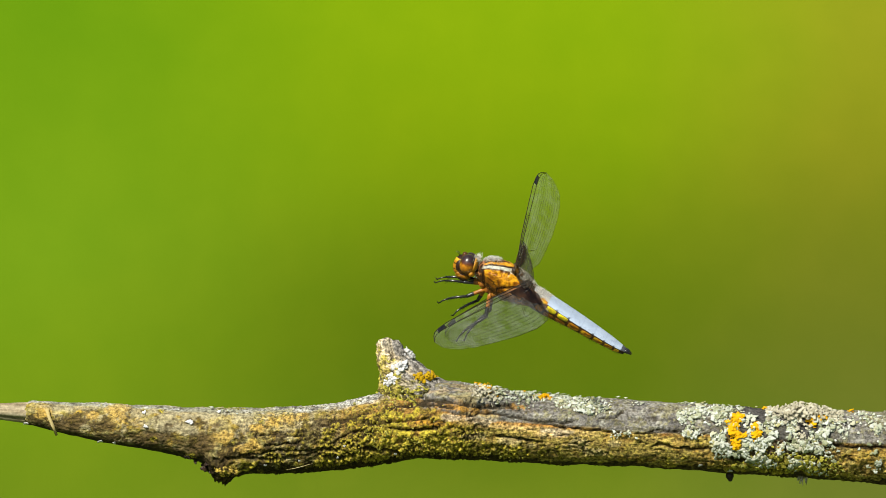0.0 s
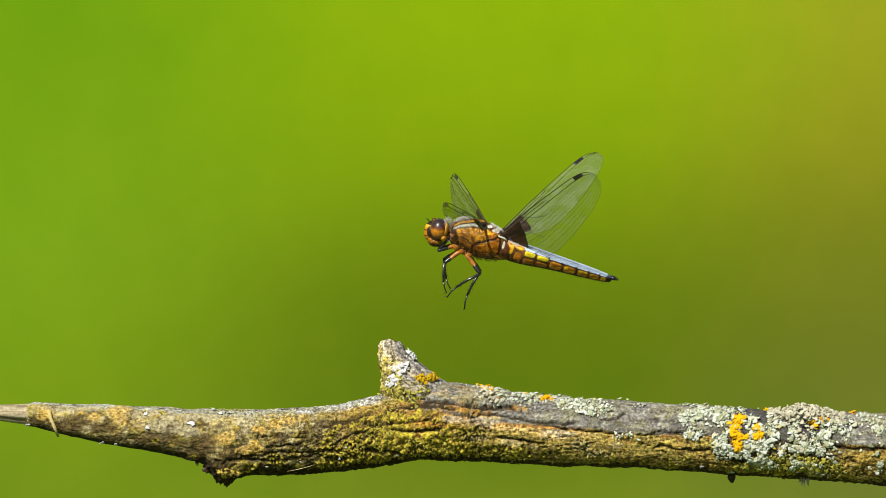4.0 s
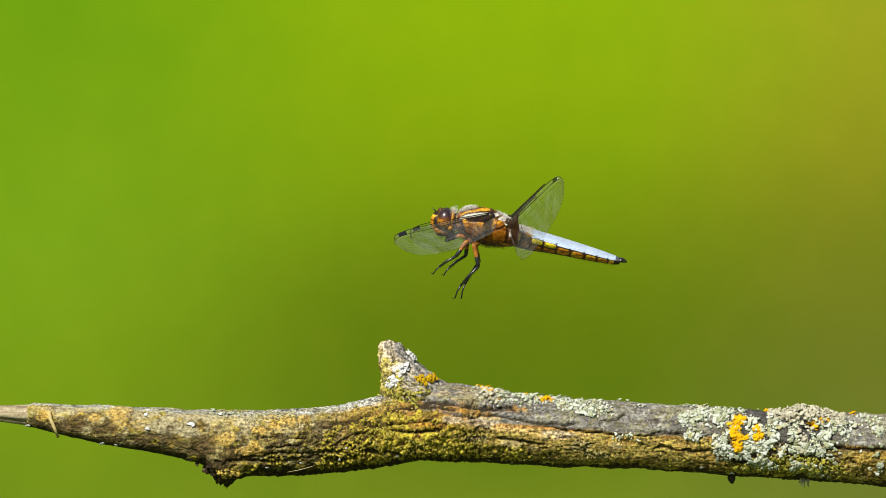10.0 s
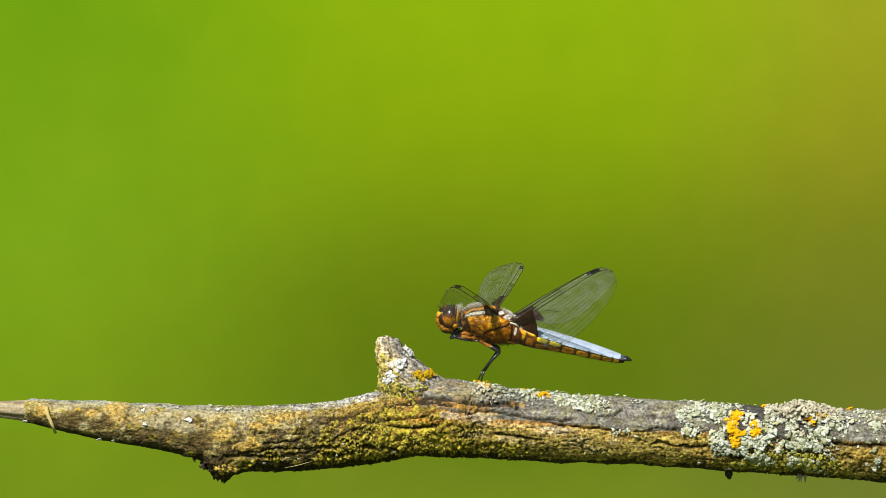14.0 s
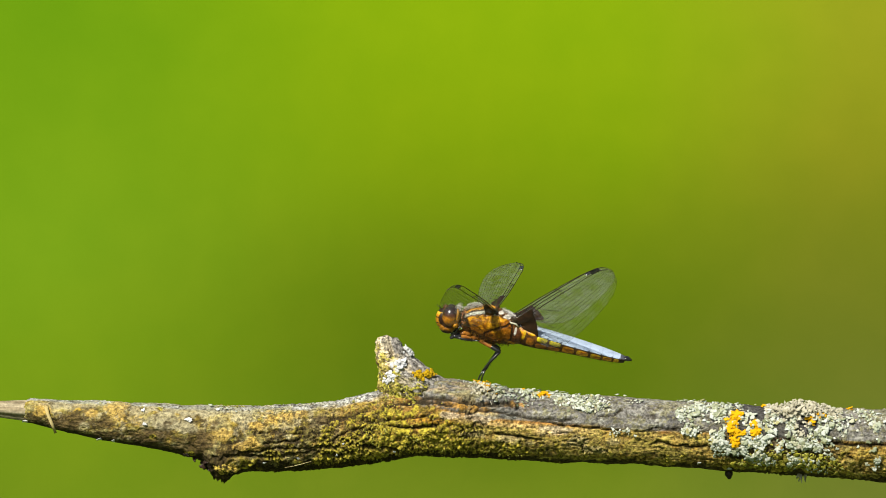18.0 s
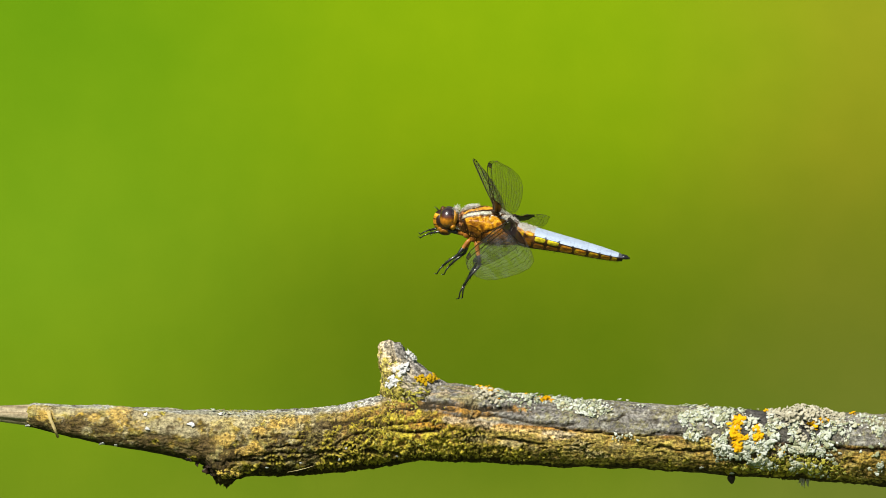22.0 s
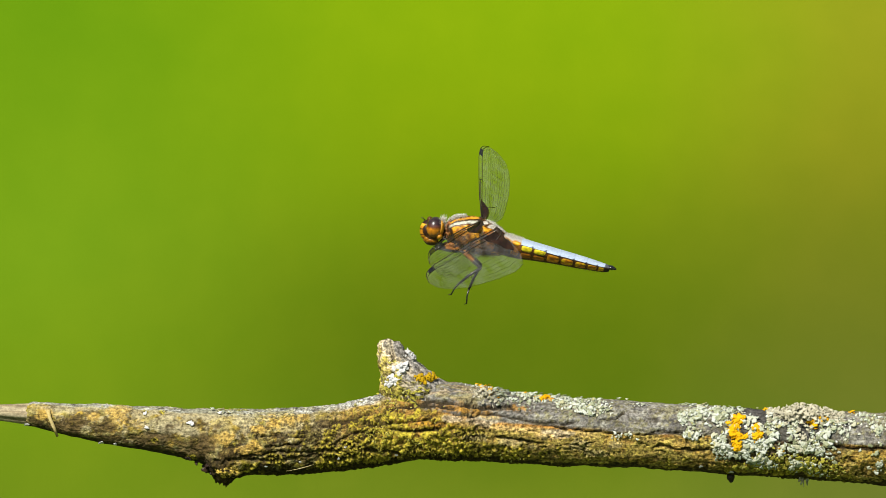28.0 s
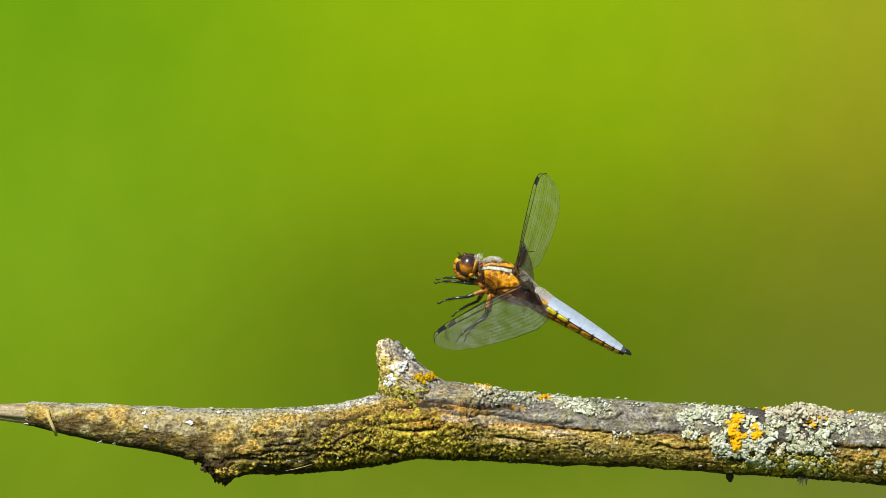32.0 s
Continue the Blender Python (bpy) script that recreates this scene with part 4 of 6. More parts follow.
# ---- the dragonfly: x towards its tail, z up, y to its right side; millimetres ----
THORAX = [(-9.3, 0.2, 1.3, 1.2, 1.3), (-8.5, 0.5, 2.4, 1.9, 2.2), (-7.2, 0.6, 3.3, 2.9, 2.8), (-5.2, 0.6, 3.9, 3.5, 3.2), (-3.2, 0.6, 4.15, 3.9, 3.4), (-1.2, 0.6, 4.0, 4.0, 3.5),
          (0.8, 0.6, 3.5, 3.8, 3.4), (2.4, 0.5, 2.9, 3.5, 3.1), (3.6, 0.4, 2.4, 3.1, 2.8), (4.8, 0.4, 1.9, 2.7, 2.5)]
NECK = Vector((-9.4, 0, 0.2))
WAIST = Vector((4.0, 0, -0.1))
WING_ROOT = {"left_fore": (-1.7, -1.5, 4.2), "right_fore": (-1.7, 1.5, 4.2), "left_hind": (2.2, -1.6, 3.3), "right_hind": (2.2, 1.6, 3.3)}
# abdomen: share of its length, half width, height above and below the rim
ABDOMEN = [(0.0, 2.3, 1.6, 3.4), (0.08, 2.8, 1.45, 3.5), (0.18, 3.3, 1.25, 3.4), (0.32, 3.65, 1.1, 2.9), (0.48, 3.55, 1.0, 2.45), (0.64, 3.2, 0.95, 2.1),
           (0.78, 2.7, 0.9, 1.75), (0.88, 2.2, 0.8, 1.45), (0.95, 1.7, 0.7, 1.15), (0.985, 1.3, 0.55, 0.9), (1.0, 0.8, 0.4, 0.5)]
AB_LEN = 24.4


def thorax_at(x):
    t = np.array(THORAX)
    return [float(np.interp(x, t[:, 0], t[:, i])) for i in (1, 2, 3, 4)]


def thorax_point(x, ang, side, out=1.0):
    zc, up, dn, w = thorax_at(x)
    s, c = math.sin(ang), math.cos(ang)
    return (x, side * w * c * out, zc + (up if s > 0 else dn) * s * out)


def flank_point(x, z, side, out=1.0):
    """The point of the thorax's flank at station x and height z."""
    zc, up, dn, w = thorax_at(x)
    s = max(-0.999, min(0.999, (z - zc) / (up if z > zc else dn)))
    return (x, side * w * math.sqrt(1 - s * s) * out, zc + (z - zc) * out)


def thorax_tone(V):
    """Chitin colours of the thorax: amber fields, dark seams, cream and ochre shoulder stripes."""
    P = np.array(V, float)
    x, z = P[:, 0], P[:, 2]
    med, fine, big = fbm(P * 0.9, 201), fbm(P * 2.6, 203, 3), fbm(P * 0.42, 205)
    wob = (med - 0.5) * 0.9 + (fine - 0.5) * 0.5
    zw, xw = z + wob * 0.5, x + wob * 0.5

    def lay(c, col, m):
        m = np.clip(m, 0, 1)[:, None]
        return c * (1 - m) + np.array(col) * m

    c = np.tile(np.array([0.055, 0.024, 0.008]), (len(P), 1))
    c = lay(c, (0.17, 0.075, 0.014), smooth(med + (fine - 0.5) * 0.6, 0.46, 0.60) * 0.8)
    brow = np.interp(x, [-8.6, -7.0, -4.5, -2.0, 1.2, 3.0], [0.9, 2.2, 3.1, 3.6, 3.2, 2.6])
    keel = np.interp(x, [-8.4, -7.2, -3.2, -1.0, 2.6], [0.6, -0.5, -1.9, -2.4, -1.8])
    field = smooth(brow - zw, 0.05, 0.3) * smooth(zw - keel, 0.0, 0.6) * smooth(xw, -8.1, -7.5) * smooth(2.9 - xw, 0, 0.3)
    amber = np.tile(np.array([0.30, 0.105, 0.006]), (len(P), 1))
    amber = lay(amber, (0.76, 0.35, 0.012), smooth(big + (med - 0.5) * 1.0 + 0.05 * (z - 0.5), 0.49, 0.60))
    amber = lay(amber, (0.075, 0.024, 0.004), smooth(fbm(P * 0.45, 207) + (med - 0.5) * 0.5 + (fine - 0.5) * 0.25, 0.52, 0.60) * 0.85)
    c = c * (1 - field[:, None]) + amber * field[:, None]
    # darker brown towards the belly and the front
    c = lay(c, (0.20, 0.075, 0.008), field * smooth(-0.2 - zw - 0.35 * (x + 3), 0, 0.9) * smooth(-2.6 - x, 0, 1.0) * 0.85)
    for pts, wd in ((((-3.3, -0.9), (-2.2, 0.1), (-0.4, 1.2), (1.0, 1.7), (1.9, 2.7)), 0.15), (((-7.9, 1.3), (-7.2, 0.2), (-6.5, -1.2)), 0.22), (((-3.3, -0.9), (-3.0, -2.4)), 0.14),
                    (((2.2, 2.4), (2.7, 0.4), (2.6, -1.8)), 0.18), (((-6.2, 0.5), (-4.6, 0.2), (-3.4, -0.6)), 0.07)):
        d = near_line(x + wob * 0.15, z + wob * 0.2, pts)
        c = lay(c, (0.016, 0.007, 0.004), smooth(wd * 2.1 - d, 0, wd) * 0.92)
    # stripes over the shoulder
    d = z - brow
    span = smooth(x, -8.5, -7.8) * smooth(-1.9 - x, 0, 0.5)
    c = lay(c, (0.52, 0.53, 0.42), span * smooth(d + wob * 0.15, 0.10, 0.20) * smooth(0.80 - d + wob * 0.15, 0, 0.12))
    c = lay(c, (0.03, 0.014, 0.006), span * smooth(d, 0.76, 0.84) * smooth(0.98 - d, 0, 0.08))
    c = lay(c, (0.72, 0.34, 0.025), span * smooth(d, 0.96, 1.06) * smooth(1.45 - d + wob * 0.1, 0, 0.12))
    c = lay(c, (0.45, 0.36, 0.24), span * smooth(d, 1.5, 1.7) * 0.8)
    # collar, hind flank and the pale skin under the wings
    c = lay(c, (0.50, 0.22, 0.09), smooth(-7.9 - xw, 0, 0.2) * smooth(med, 0.44, 0.56) * 0.9)
    c = lay(c, (0.13, 0.045, 0.016), smooth(xw, 2.7, 3.0) * smooth(1.6 - z, 0, 0.5))
    c = lay(c, (0.60, 0.27, 0.02), smooth(xw, 1.6, 2.2) * smooth(4.2 - x, 0, 0.6) * smooth(-1.4 - z, 0, 0.5) * smooth(fine, 0.46, 0.56))
    for px, pz, rx, rz in ((3.3, 0.9, 0.26, 0.9), (1.0, 3.5, 0.9, 0.35), (-0.6, 4.1, 0.6, 0.25)):
        c = lay(c, (0.74, 0.70, 0.60), smooth(1.15 - np.hypot((x - px) / rx, (z - pz) / rz) + wob * 0.3, 0, 0.25))
    return np.c_[c, np.full(len(c), 0.8)]


def plate(corners, side, puff=0.035, n=22):
    """A puffed plate on the flank between four (x, z) corners: front low, front high, rear high, rear low."""
    a, b, c, d = (np.array(p, float) for p in corners)
    v = []
    for i in range(n + 1):
        for j in range(n + 1):
            e, f = i / n, j / n
            e2 = 0.5 + (e - 0.5) * (1 - 0.2 * (2 * f - 1) ** 4)
            f2 = 0.5 + (f - 0.5) * (1 - 0.2 * (2 * e - 1) ** 4)
            p = (a * (1 - f2) + b * f2) * (1 - e2) + (d * (1 - f2) + c * f2) * e2
            rim = min(1.0, 6.0 * min(e, 1 - e, f, 1 - f))
            v.append(flank_point(p[0], p[1], side, 0.992 + puff * rim ** 0.6))
    return v, [(i * (n + 1) + j, (i + 1) * (n + 1) + j, (i + 1) * (n + 1) + j + 1, i * (n + 1) + j + 1) for i in range(n) for j in range(n)]


def hairs(places, length, spread, seed, lean=(0, 0, 0), thick=0.03):
    r = random.Random(seed)
    out = []
    for p in places:
        p = Vector(p)
        d = (Vector((0.0, p.y, p.z)).normalized() + Vector(lean) + Vector((r.uniform(-1, 1), r.uniform(-1, 1), r.uniform(-1, 1))) * spread).normalized()
        ln = length * r.uniform(0.4, 1.35)
        out.append(tube([p, p + d * ln * 0.6, p + d * ln + Vector((0, 0, -0.08 * ln))], [thick, thick * 0.85, thick * 0.3], 3))
    return joined(out)


def make_head(fly):
    """Skull on the neck, with eyes, face, mouth and feelers in its own space."""
    def at(x, y, z):
        return (x - NECK.x, y - NECK.y, z - NECK.z)

    def lump(name, mat, parent, label, *balls):
        return part(name, mesh_of(name, *scaled(joined([ellipsoid(at(*c), h, 26, 18) for c, h in balls])), mat), mat, parent, label)

    skull = joined([ellipsoid(at(-11.7, 0, 0.0), (2.15, 2.7, 2.75), 32, 22), tube([at(-10.2, 0, -0.2), at(-8.6, 0, 0.2)], [1.2, 1.4], 14)])
    head = part("head", mesh_of("head", *scaled(skull), M_dark), M_dark, fly, "rounded head with large brown eyes")
    head.location = NECK * MM
    for side in (-1, 1):
        eye = part("eye", mesh_of("eye", *scaled(ellipsoid((0, 0, 0), (1.86, 1.95, 2.22), 40, 28)), M_eye), M_eye, head, "glossy compound eye, purple-brown above and orange below")
        eye.location = Vector(at(-11.25, side * 1.85, 0.72)) * MM
        lump("eye_margin", M_ochre, head, "orange-yellow hind margin of the eye", ((-9.85, side * 1.75, 0.8), (0.72, 1.45, 1.75)), ((-9.95, side * 1.7, -1.0), (0.75, 1.35, 0.8)))
        lump("mandible", M_face, head, "orange jaw with a brown edge", ((-12.35, side * 0.95, -1.85), (1.0, 0.95, 0.75)))
        pts = [at(-13.6, side * 0.7, 1.9), at(-14.1, side * 0.9, 2.3), at(-14.6, side * 1.05, 2.5)]
        part("antenna", mesh_of("antenna", *scaled(tube(pts, [0.09, 0.05, 0.02], 5)), M_black), M_black, head, "short bristle-like feeler")
    v, f = ellipsoid(at(-12.75, 0, -0.1), (1.72, 2.25, 2.3), 60, 72)
    P = np.array(v)
    y, z = P[:, 1], P[:, 2] + NECK.z
    wob = fbm(P * 1.4, 241) - 0.5
    tone = np.tile(np.array([0.62, 0.26, 0.014]), (len(P), 1))
    tone = tone * (0.75 + 0.7 * (fbm(P * 0.9, 243) - 0.3))[:, None]
    for lo, hi, col in ((1.25, 3, (0.03, 0.015, 0.01)), (0.62, 1.25, (0.80, 0.42, 0.03)), (-0.08, 0.16, (0.02, 0.011, 0.008)), (-1.32, -1.12, (0.02, 0.011, 0.008)), (-3, -1.95, (0.10, 0.035, 0.01))):
        m = smooth(z + wob * 0.25, lo - 0.06, lo + 0.06) * smooth(hi - z - wob * 0.25, -0.06, 0.06)
        tone = tone * (1 - m[:, None]) + np.array(col) * m[:, None]
    m = smooth(np.abs(y) + wob * 0.3, 1.72, 1.9)[:, None]
    tone = tone * (1 - m) + np.array([0.03, 0.014, 0.008]) * m
    part("face", mesh_of("face", *scaled((v, f)), M_panel, True, np.c_[tone, np.full(len(P), 0.7)]), M_panel, head, "orange face with black seams and brow")
    lump("lip", M_face, head, "orange upper lip", ((-13.0, 0, -1.75), (0.95, 1.3, 0.5)))
    lump("chin", M_face, head, "brown-orange chin", ((-11.7, 0, -2.2), (1.75, 1.95, 1.0)))
    lump("chin_edge", M_dark, head, "dark edge of the chin", ((-11.6, 0, -2.75), (1.4, 1.5, 0.65)))
    lump("vertex", M_dark, head, "dark knob between the eyes", ((-12.6, 0, 2.35), (0.6, 0.8, 0.55)))
    r = random.Random(3)
    spots = [at(-9.7 + r.gauss(0, 0.35), r.gauss(0, 1.5), 2.1 + r.gauss(0, 0.4)) for _ in range(230)]
    part("head_hair", mesh_of("head_hair", *scaled(hairs(spots, 1.0, 0.5, 4, (0.25, 0, 0.2))), M_hair), M_hair, head, "pale tuft behind the eyes")["kind"] = "stuff"
    spots = [at(-9.2 + r.gauss(0, 0.25), r.choice((-1, 1)) * r.uniform(1.2, 2.0), r.uniform(-1.6, 1.8)) for _ in range(160)]
    part("head_hair", mesh_of("head_hair", *scaled(hairs(spots, 0.6, 0.7, 8, (0.2, 0, 0.0), 0.022)), M_hair), M_hair, head, "sparse pale hair behind the cheeks")["kind"] = "stuff"
    return head


def make_thorax(fly):
    t = np.array(THORAX)
    sec = []
    for x in np.linspace(t[0, 0], t[-1, 0], 110):
        k = [np.mean([np.interp(x + o, t[:, 0], t[:, i]) for o in (-0.5, -0.25, 0, 0.25, 0.5)]) for i in (1, 2, 3, 4)]
        sec.append((x, *k))
    v, f = loft(sec, 132)
    P = np.array(v)
    n = P.copy()
    n[:, 0], n[:, 2] = 0, n[:, 2] - 0.5
    n /= np.maximum(np.linalg.norm(n, axis=1), 1e-6)[:, None]
    tone = thorax_tone(P)
    dark = 1 - np.clip(tone[:, :3].max(1) / 0.12, 0, 1)
    P = P + n * ((fbm(P * 1.1, 211) - 0.5) * 0.35 + (fbm(P * 3.0, 213, 2) - 0.5) * 0.16 - dark * 0.10)[:, None]
    body = part("thorax", mesh_of("thorax", *scaled((P.tolist(), f)), M_thorax, True, tone), M_thorax, fly, "stout dark brown thorax with amber side plates")
    for side in (-1, 1):
        for corners, lb in ((((-7.2, 0.0), (-7.3, 1.6), (0.9, 2.7), (-3.2, -0.8)), "amber upper flank plate"),
                            (((-2.8, -1.9), (-2.7, -0.7), (1.7, 2.2), (2.4, -1.5)), "amber rear flank plate")):
            v, f = plate(corners, side)
            part("side_plate", mesh_of("side_plate", *scaled((v, f)), M_thorax, True, thorax_tone(v)), M_thorax, body, lb)
        # rolled rims of pale skin at the wing roots
        for key in ("left_fore", "left_hind"):
            x, y, z = WING_ROOT[key]
            pts = [(x - 1.2, side * 2.2, z - 0.55), (x - 0.2, side * 2.35, z - 0.75), (x + 0.9, side * 2.2, z - 0.85), (x + 1.7, side * 2.15, z - 1.4)]
            part("wing_base_plate", mesh_of("wing_base_plate", *scaled(tube(pts, [0.1, 0.2, 0.2, 0.08], 8)), M_cream), M_cream, body, "cream skin fold at the wing root")
        for cx, cz in ((-6.6, -2.0), (-5.0, -2.6), (-3.4, -2.9)):
            part("hip", mesh_of("hip", *scaled(ellipsoid((cx, side * 1.1, cz), (0.85, 0.8, 0.95), 16, 12)), M_femur), M_femur, body, "orange-brown leg base")
    r = random.Random(11)

    def fur(label, mat, count, xa, xb, mean, dev, length, spread, seed, lean, thick=0.03):
        spots = [thorax_point(r.triangular(xa, xb), radians(r.gauss(mean, dev)), 1, 1.0) for _ in range(count)]
        part("thorax_hair", mesh_of("thorax_hair", *scaled(hairs(spots, length, spread, seed, lean, thick)), mat), mat, body, label)["kind"] = "stuff"

    fur("dense whitish fur on the front of the thorax", M_hair, 800, -9.2, -4.8, 90, 17, 0.58, 0.95, 12, (-0.3, 0, 0.0), 0.022)
    fur("whitish fur between the wing roots", M_hair, 760, -1.0, 4.4, 88, 22, 0.5, 0.9, 13, (0.45, 0, 0), 0.022)
    fur("short golden down on the flanks", M_ochre, 160, -8, 3.6, 10, 36, 0.28, 0.5, 15, (0.3, 0, -0.1), 0.022)
    fur("short golden down on the flanks", M_ochre, 160, -8, 3.6, 170, 36, 0.28, 0.5, 16, (0.3, 0, -0.1), 0.022)
    fur("thin yellowish belly fur", M_jaw, 700, -7, 4.2, -90, 45, 0.55, 0.5, 14, (0.1, 0, -0.2), 0.022)


def abdomen_at(k):
    t = np.array(ABDOMEN)
    return [float(np.interp(k, t[:, 0], t[:, i])) for i in (1, 2, 3)]


def abdomen_rise(k):
    """Height of the rim over the waist's axis."""
    return 1.2 - 1.2 * min(1.0, max(0.0, k)) ** 1.3


def abdomen_skin(k, a, grow=1.0):
    w, up, dn = abdomen_at(k)
    s, c = math.sin(a), math.cos(a)
    z = up * s * (1 - 0.10 * s * s) if s > 0 else dn * s * (0.80 + 0.20 * abs(s))
    y = -w * c * (1.0 if s > 0 else 1 - 0.10 * abs(s))
    return (AB_LEN * k, y * grow, abdomen_rise(k) + z * grow)


def abdomen_segment(k0, k1, index):
    """One tergite ring: blue wax above the rim, brown below it, dark hooks at the rim's hind corners."""
    n, ar = 20, 96
    v = []
    ex, sx = [], []
    for i in range(n):
        e = i / (n - 1)
        k = k0 + (k1 - k0) * e
        rim = 1.0 - 0.0012 * e
        for j in range(ar):
            a = 2 * math.pi * j / ar
            v.append(abdomen_skin(k, a, rim))
            ex.append(e)
            sx.append(math.sin(a))
    P, e, s = np.array(v), np.array(ex), np.array(sx)
    wob = fbm(P * 1.3, 221) - 0.5
    fine = fbm(P * 4.0, 223, 3) - 0.5

    def lay(c, col, m):
        m = np.clip(m, 0, 1)[:, None]
        return c * (1 - m) + np.array(col) * m

    c = np.tile(np.array([0.085, 0.034, 0.010]), (len(P), 1))
    c = lay(c, (0.26, 0.10, 0.018), smooth(wob + fine * 0.6, 0.0, 0.12) * 0.7)
    c = lay(c, (0.02, 0.012, 0.008), smooth(-0.80 - s + wob * 0.2, 0, 0.12) * 0.8)
    blue = (0.50, 0.60, 0.735) if index > 1 else (0.52, 0.49, 0.42)
    edge = 0.10 + 0.08 * (e - 0.4) ** 2 + wob * 0.12 + (0.10 if index in (2, 3) else 0.0)
    c = lay(c, (0.022, 0.015, 0.012), smooth(s - edge, -0.16, -0.10))
    c = lay(c, blue, smooth(s - edge, -0.02, 0.04))
    c = lay(c, (0.36, 0.42, 0.54), smooth(s - edge, 0.0, 0.05) * smooth(wob + fine, 0.10, 0.26) * 0.5)
    if index > 1:
        c = lay(c, (0.02, 0.015, 0.014), smooth(e, 0.80, 0.90) * smooth(edge + 0.26 + wob * 0.3 - s, 0, 0.1) * smooth(s, -0.2, 0.0) * 0.9)
        c = lay(c, (0.30, 0.37, 0.50), smooth(e, 0.93, 0.97) * smooth(s, 0.1, 0.2) * 0.45)
    else:
        c = lay(c, (0.45, 0.20, 0.03), smooth(s, 0.05, 0.12) * smooth(0.55 - s + wob, 0, 0.15) * 0.9)
    if index > 8:
        c = lay(c, (0.03, 0.02, 0.018), np.full(len(P), 0.85))
    return v, ring_faces(n, ar, False), c


def flank_spot(k0, k1, a0, a1, side, core, warm):
    """A raised panel on the abdomen's flank with a dark seam round it."""
    v, tone = [], []
    nx, na = 22, 14
    for i in range(nx + 1):
        for j in range(na + 1):
            e, f = i / nx, j / na
            e2 = 0.5 + (e - 0.5) * (1 - 0.30 * (2 * f - 1) ** 4) + 0.05 * (f - 0.5)
            f2 = 0.5 + (f - 0.5) * (1 - 0.30 * (2 * e - 1) ** 4)
            rim = min(1.0, 4 * min(e, 1 - e, f, 1 - f))
            p = abdomen_skin(k0 + (k1 - k0) * e2, radians(a0 + (a1 - a0) * f2), 1.0 + 0.05 * rim - 0.012)
            v.append((p[0], -side * p[1], p[2]))
            g = min(1.0, max(0.0, (min(e * (k1 - k0) * AB_LEN, (1 - e) * (k1 - k0) * AB_LEN, f * 2.0, (1 - f) * 2.0) - 0.10) / 0.16))
            h = vnoise(np.array([[p[0] * 1.3, p[1] * 1.3, p[2] * 1.6 + 3 * side]]), 231)[0]
            k = min(1.0, max(0.0, (h - 0.30) / 0.4 + 0.35 * (f - 0.5)))
            col = np.array(warm) * (1 - k) + np.array(core) * k
            tone.append(col * g + np.array((0.03, 0.015, 0.008)) * (1 - g))
    return v, [(i * (na + 1) + j, (i + 1) * (na + 1) + j, (i + 1) * (na + 1) + j + 1, i * (na + 1) + j + 1) for i in range(nx) for j in range(na)], tone


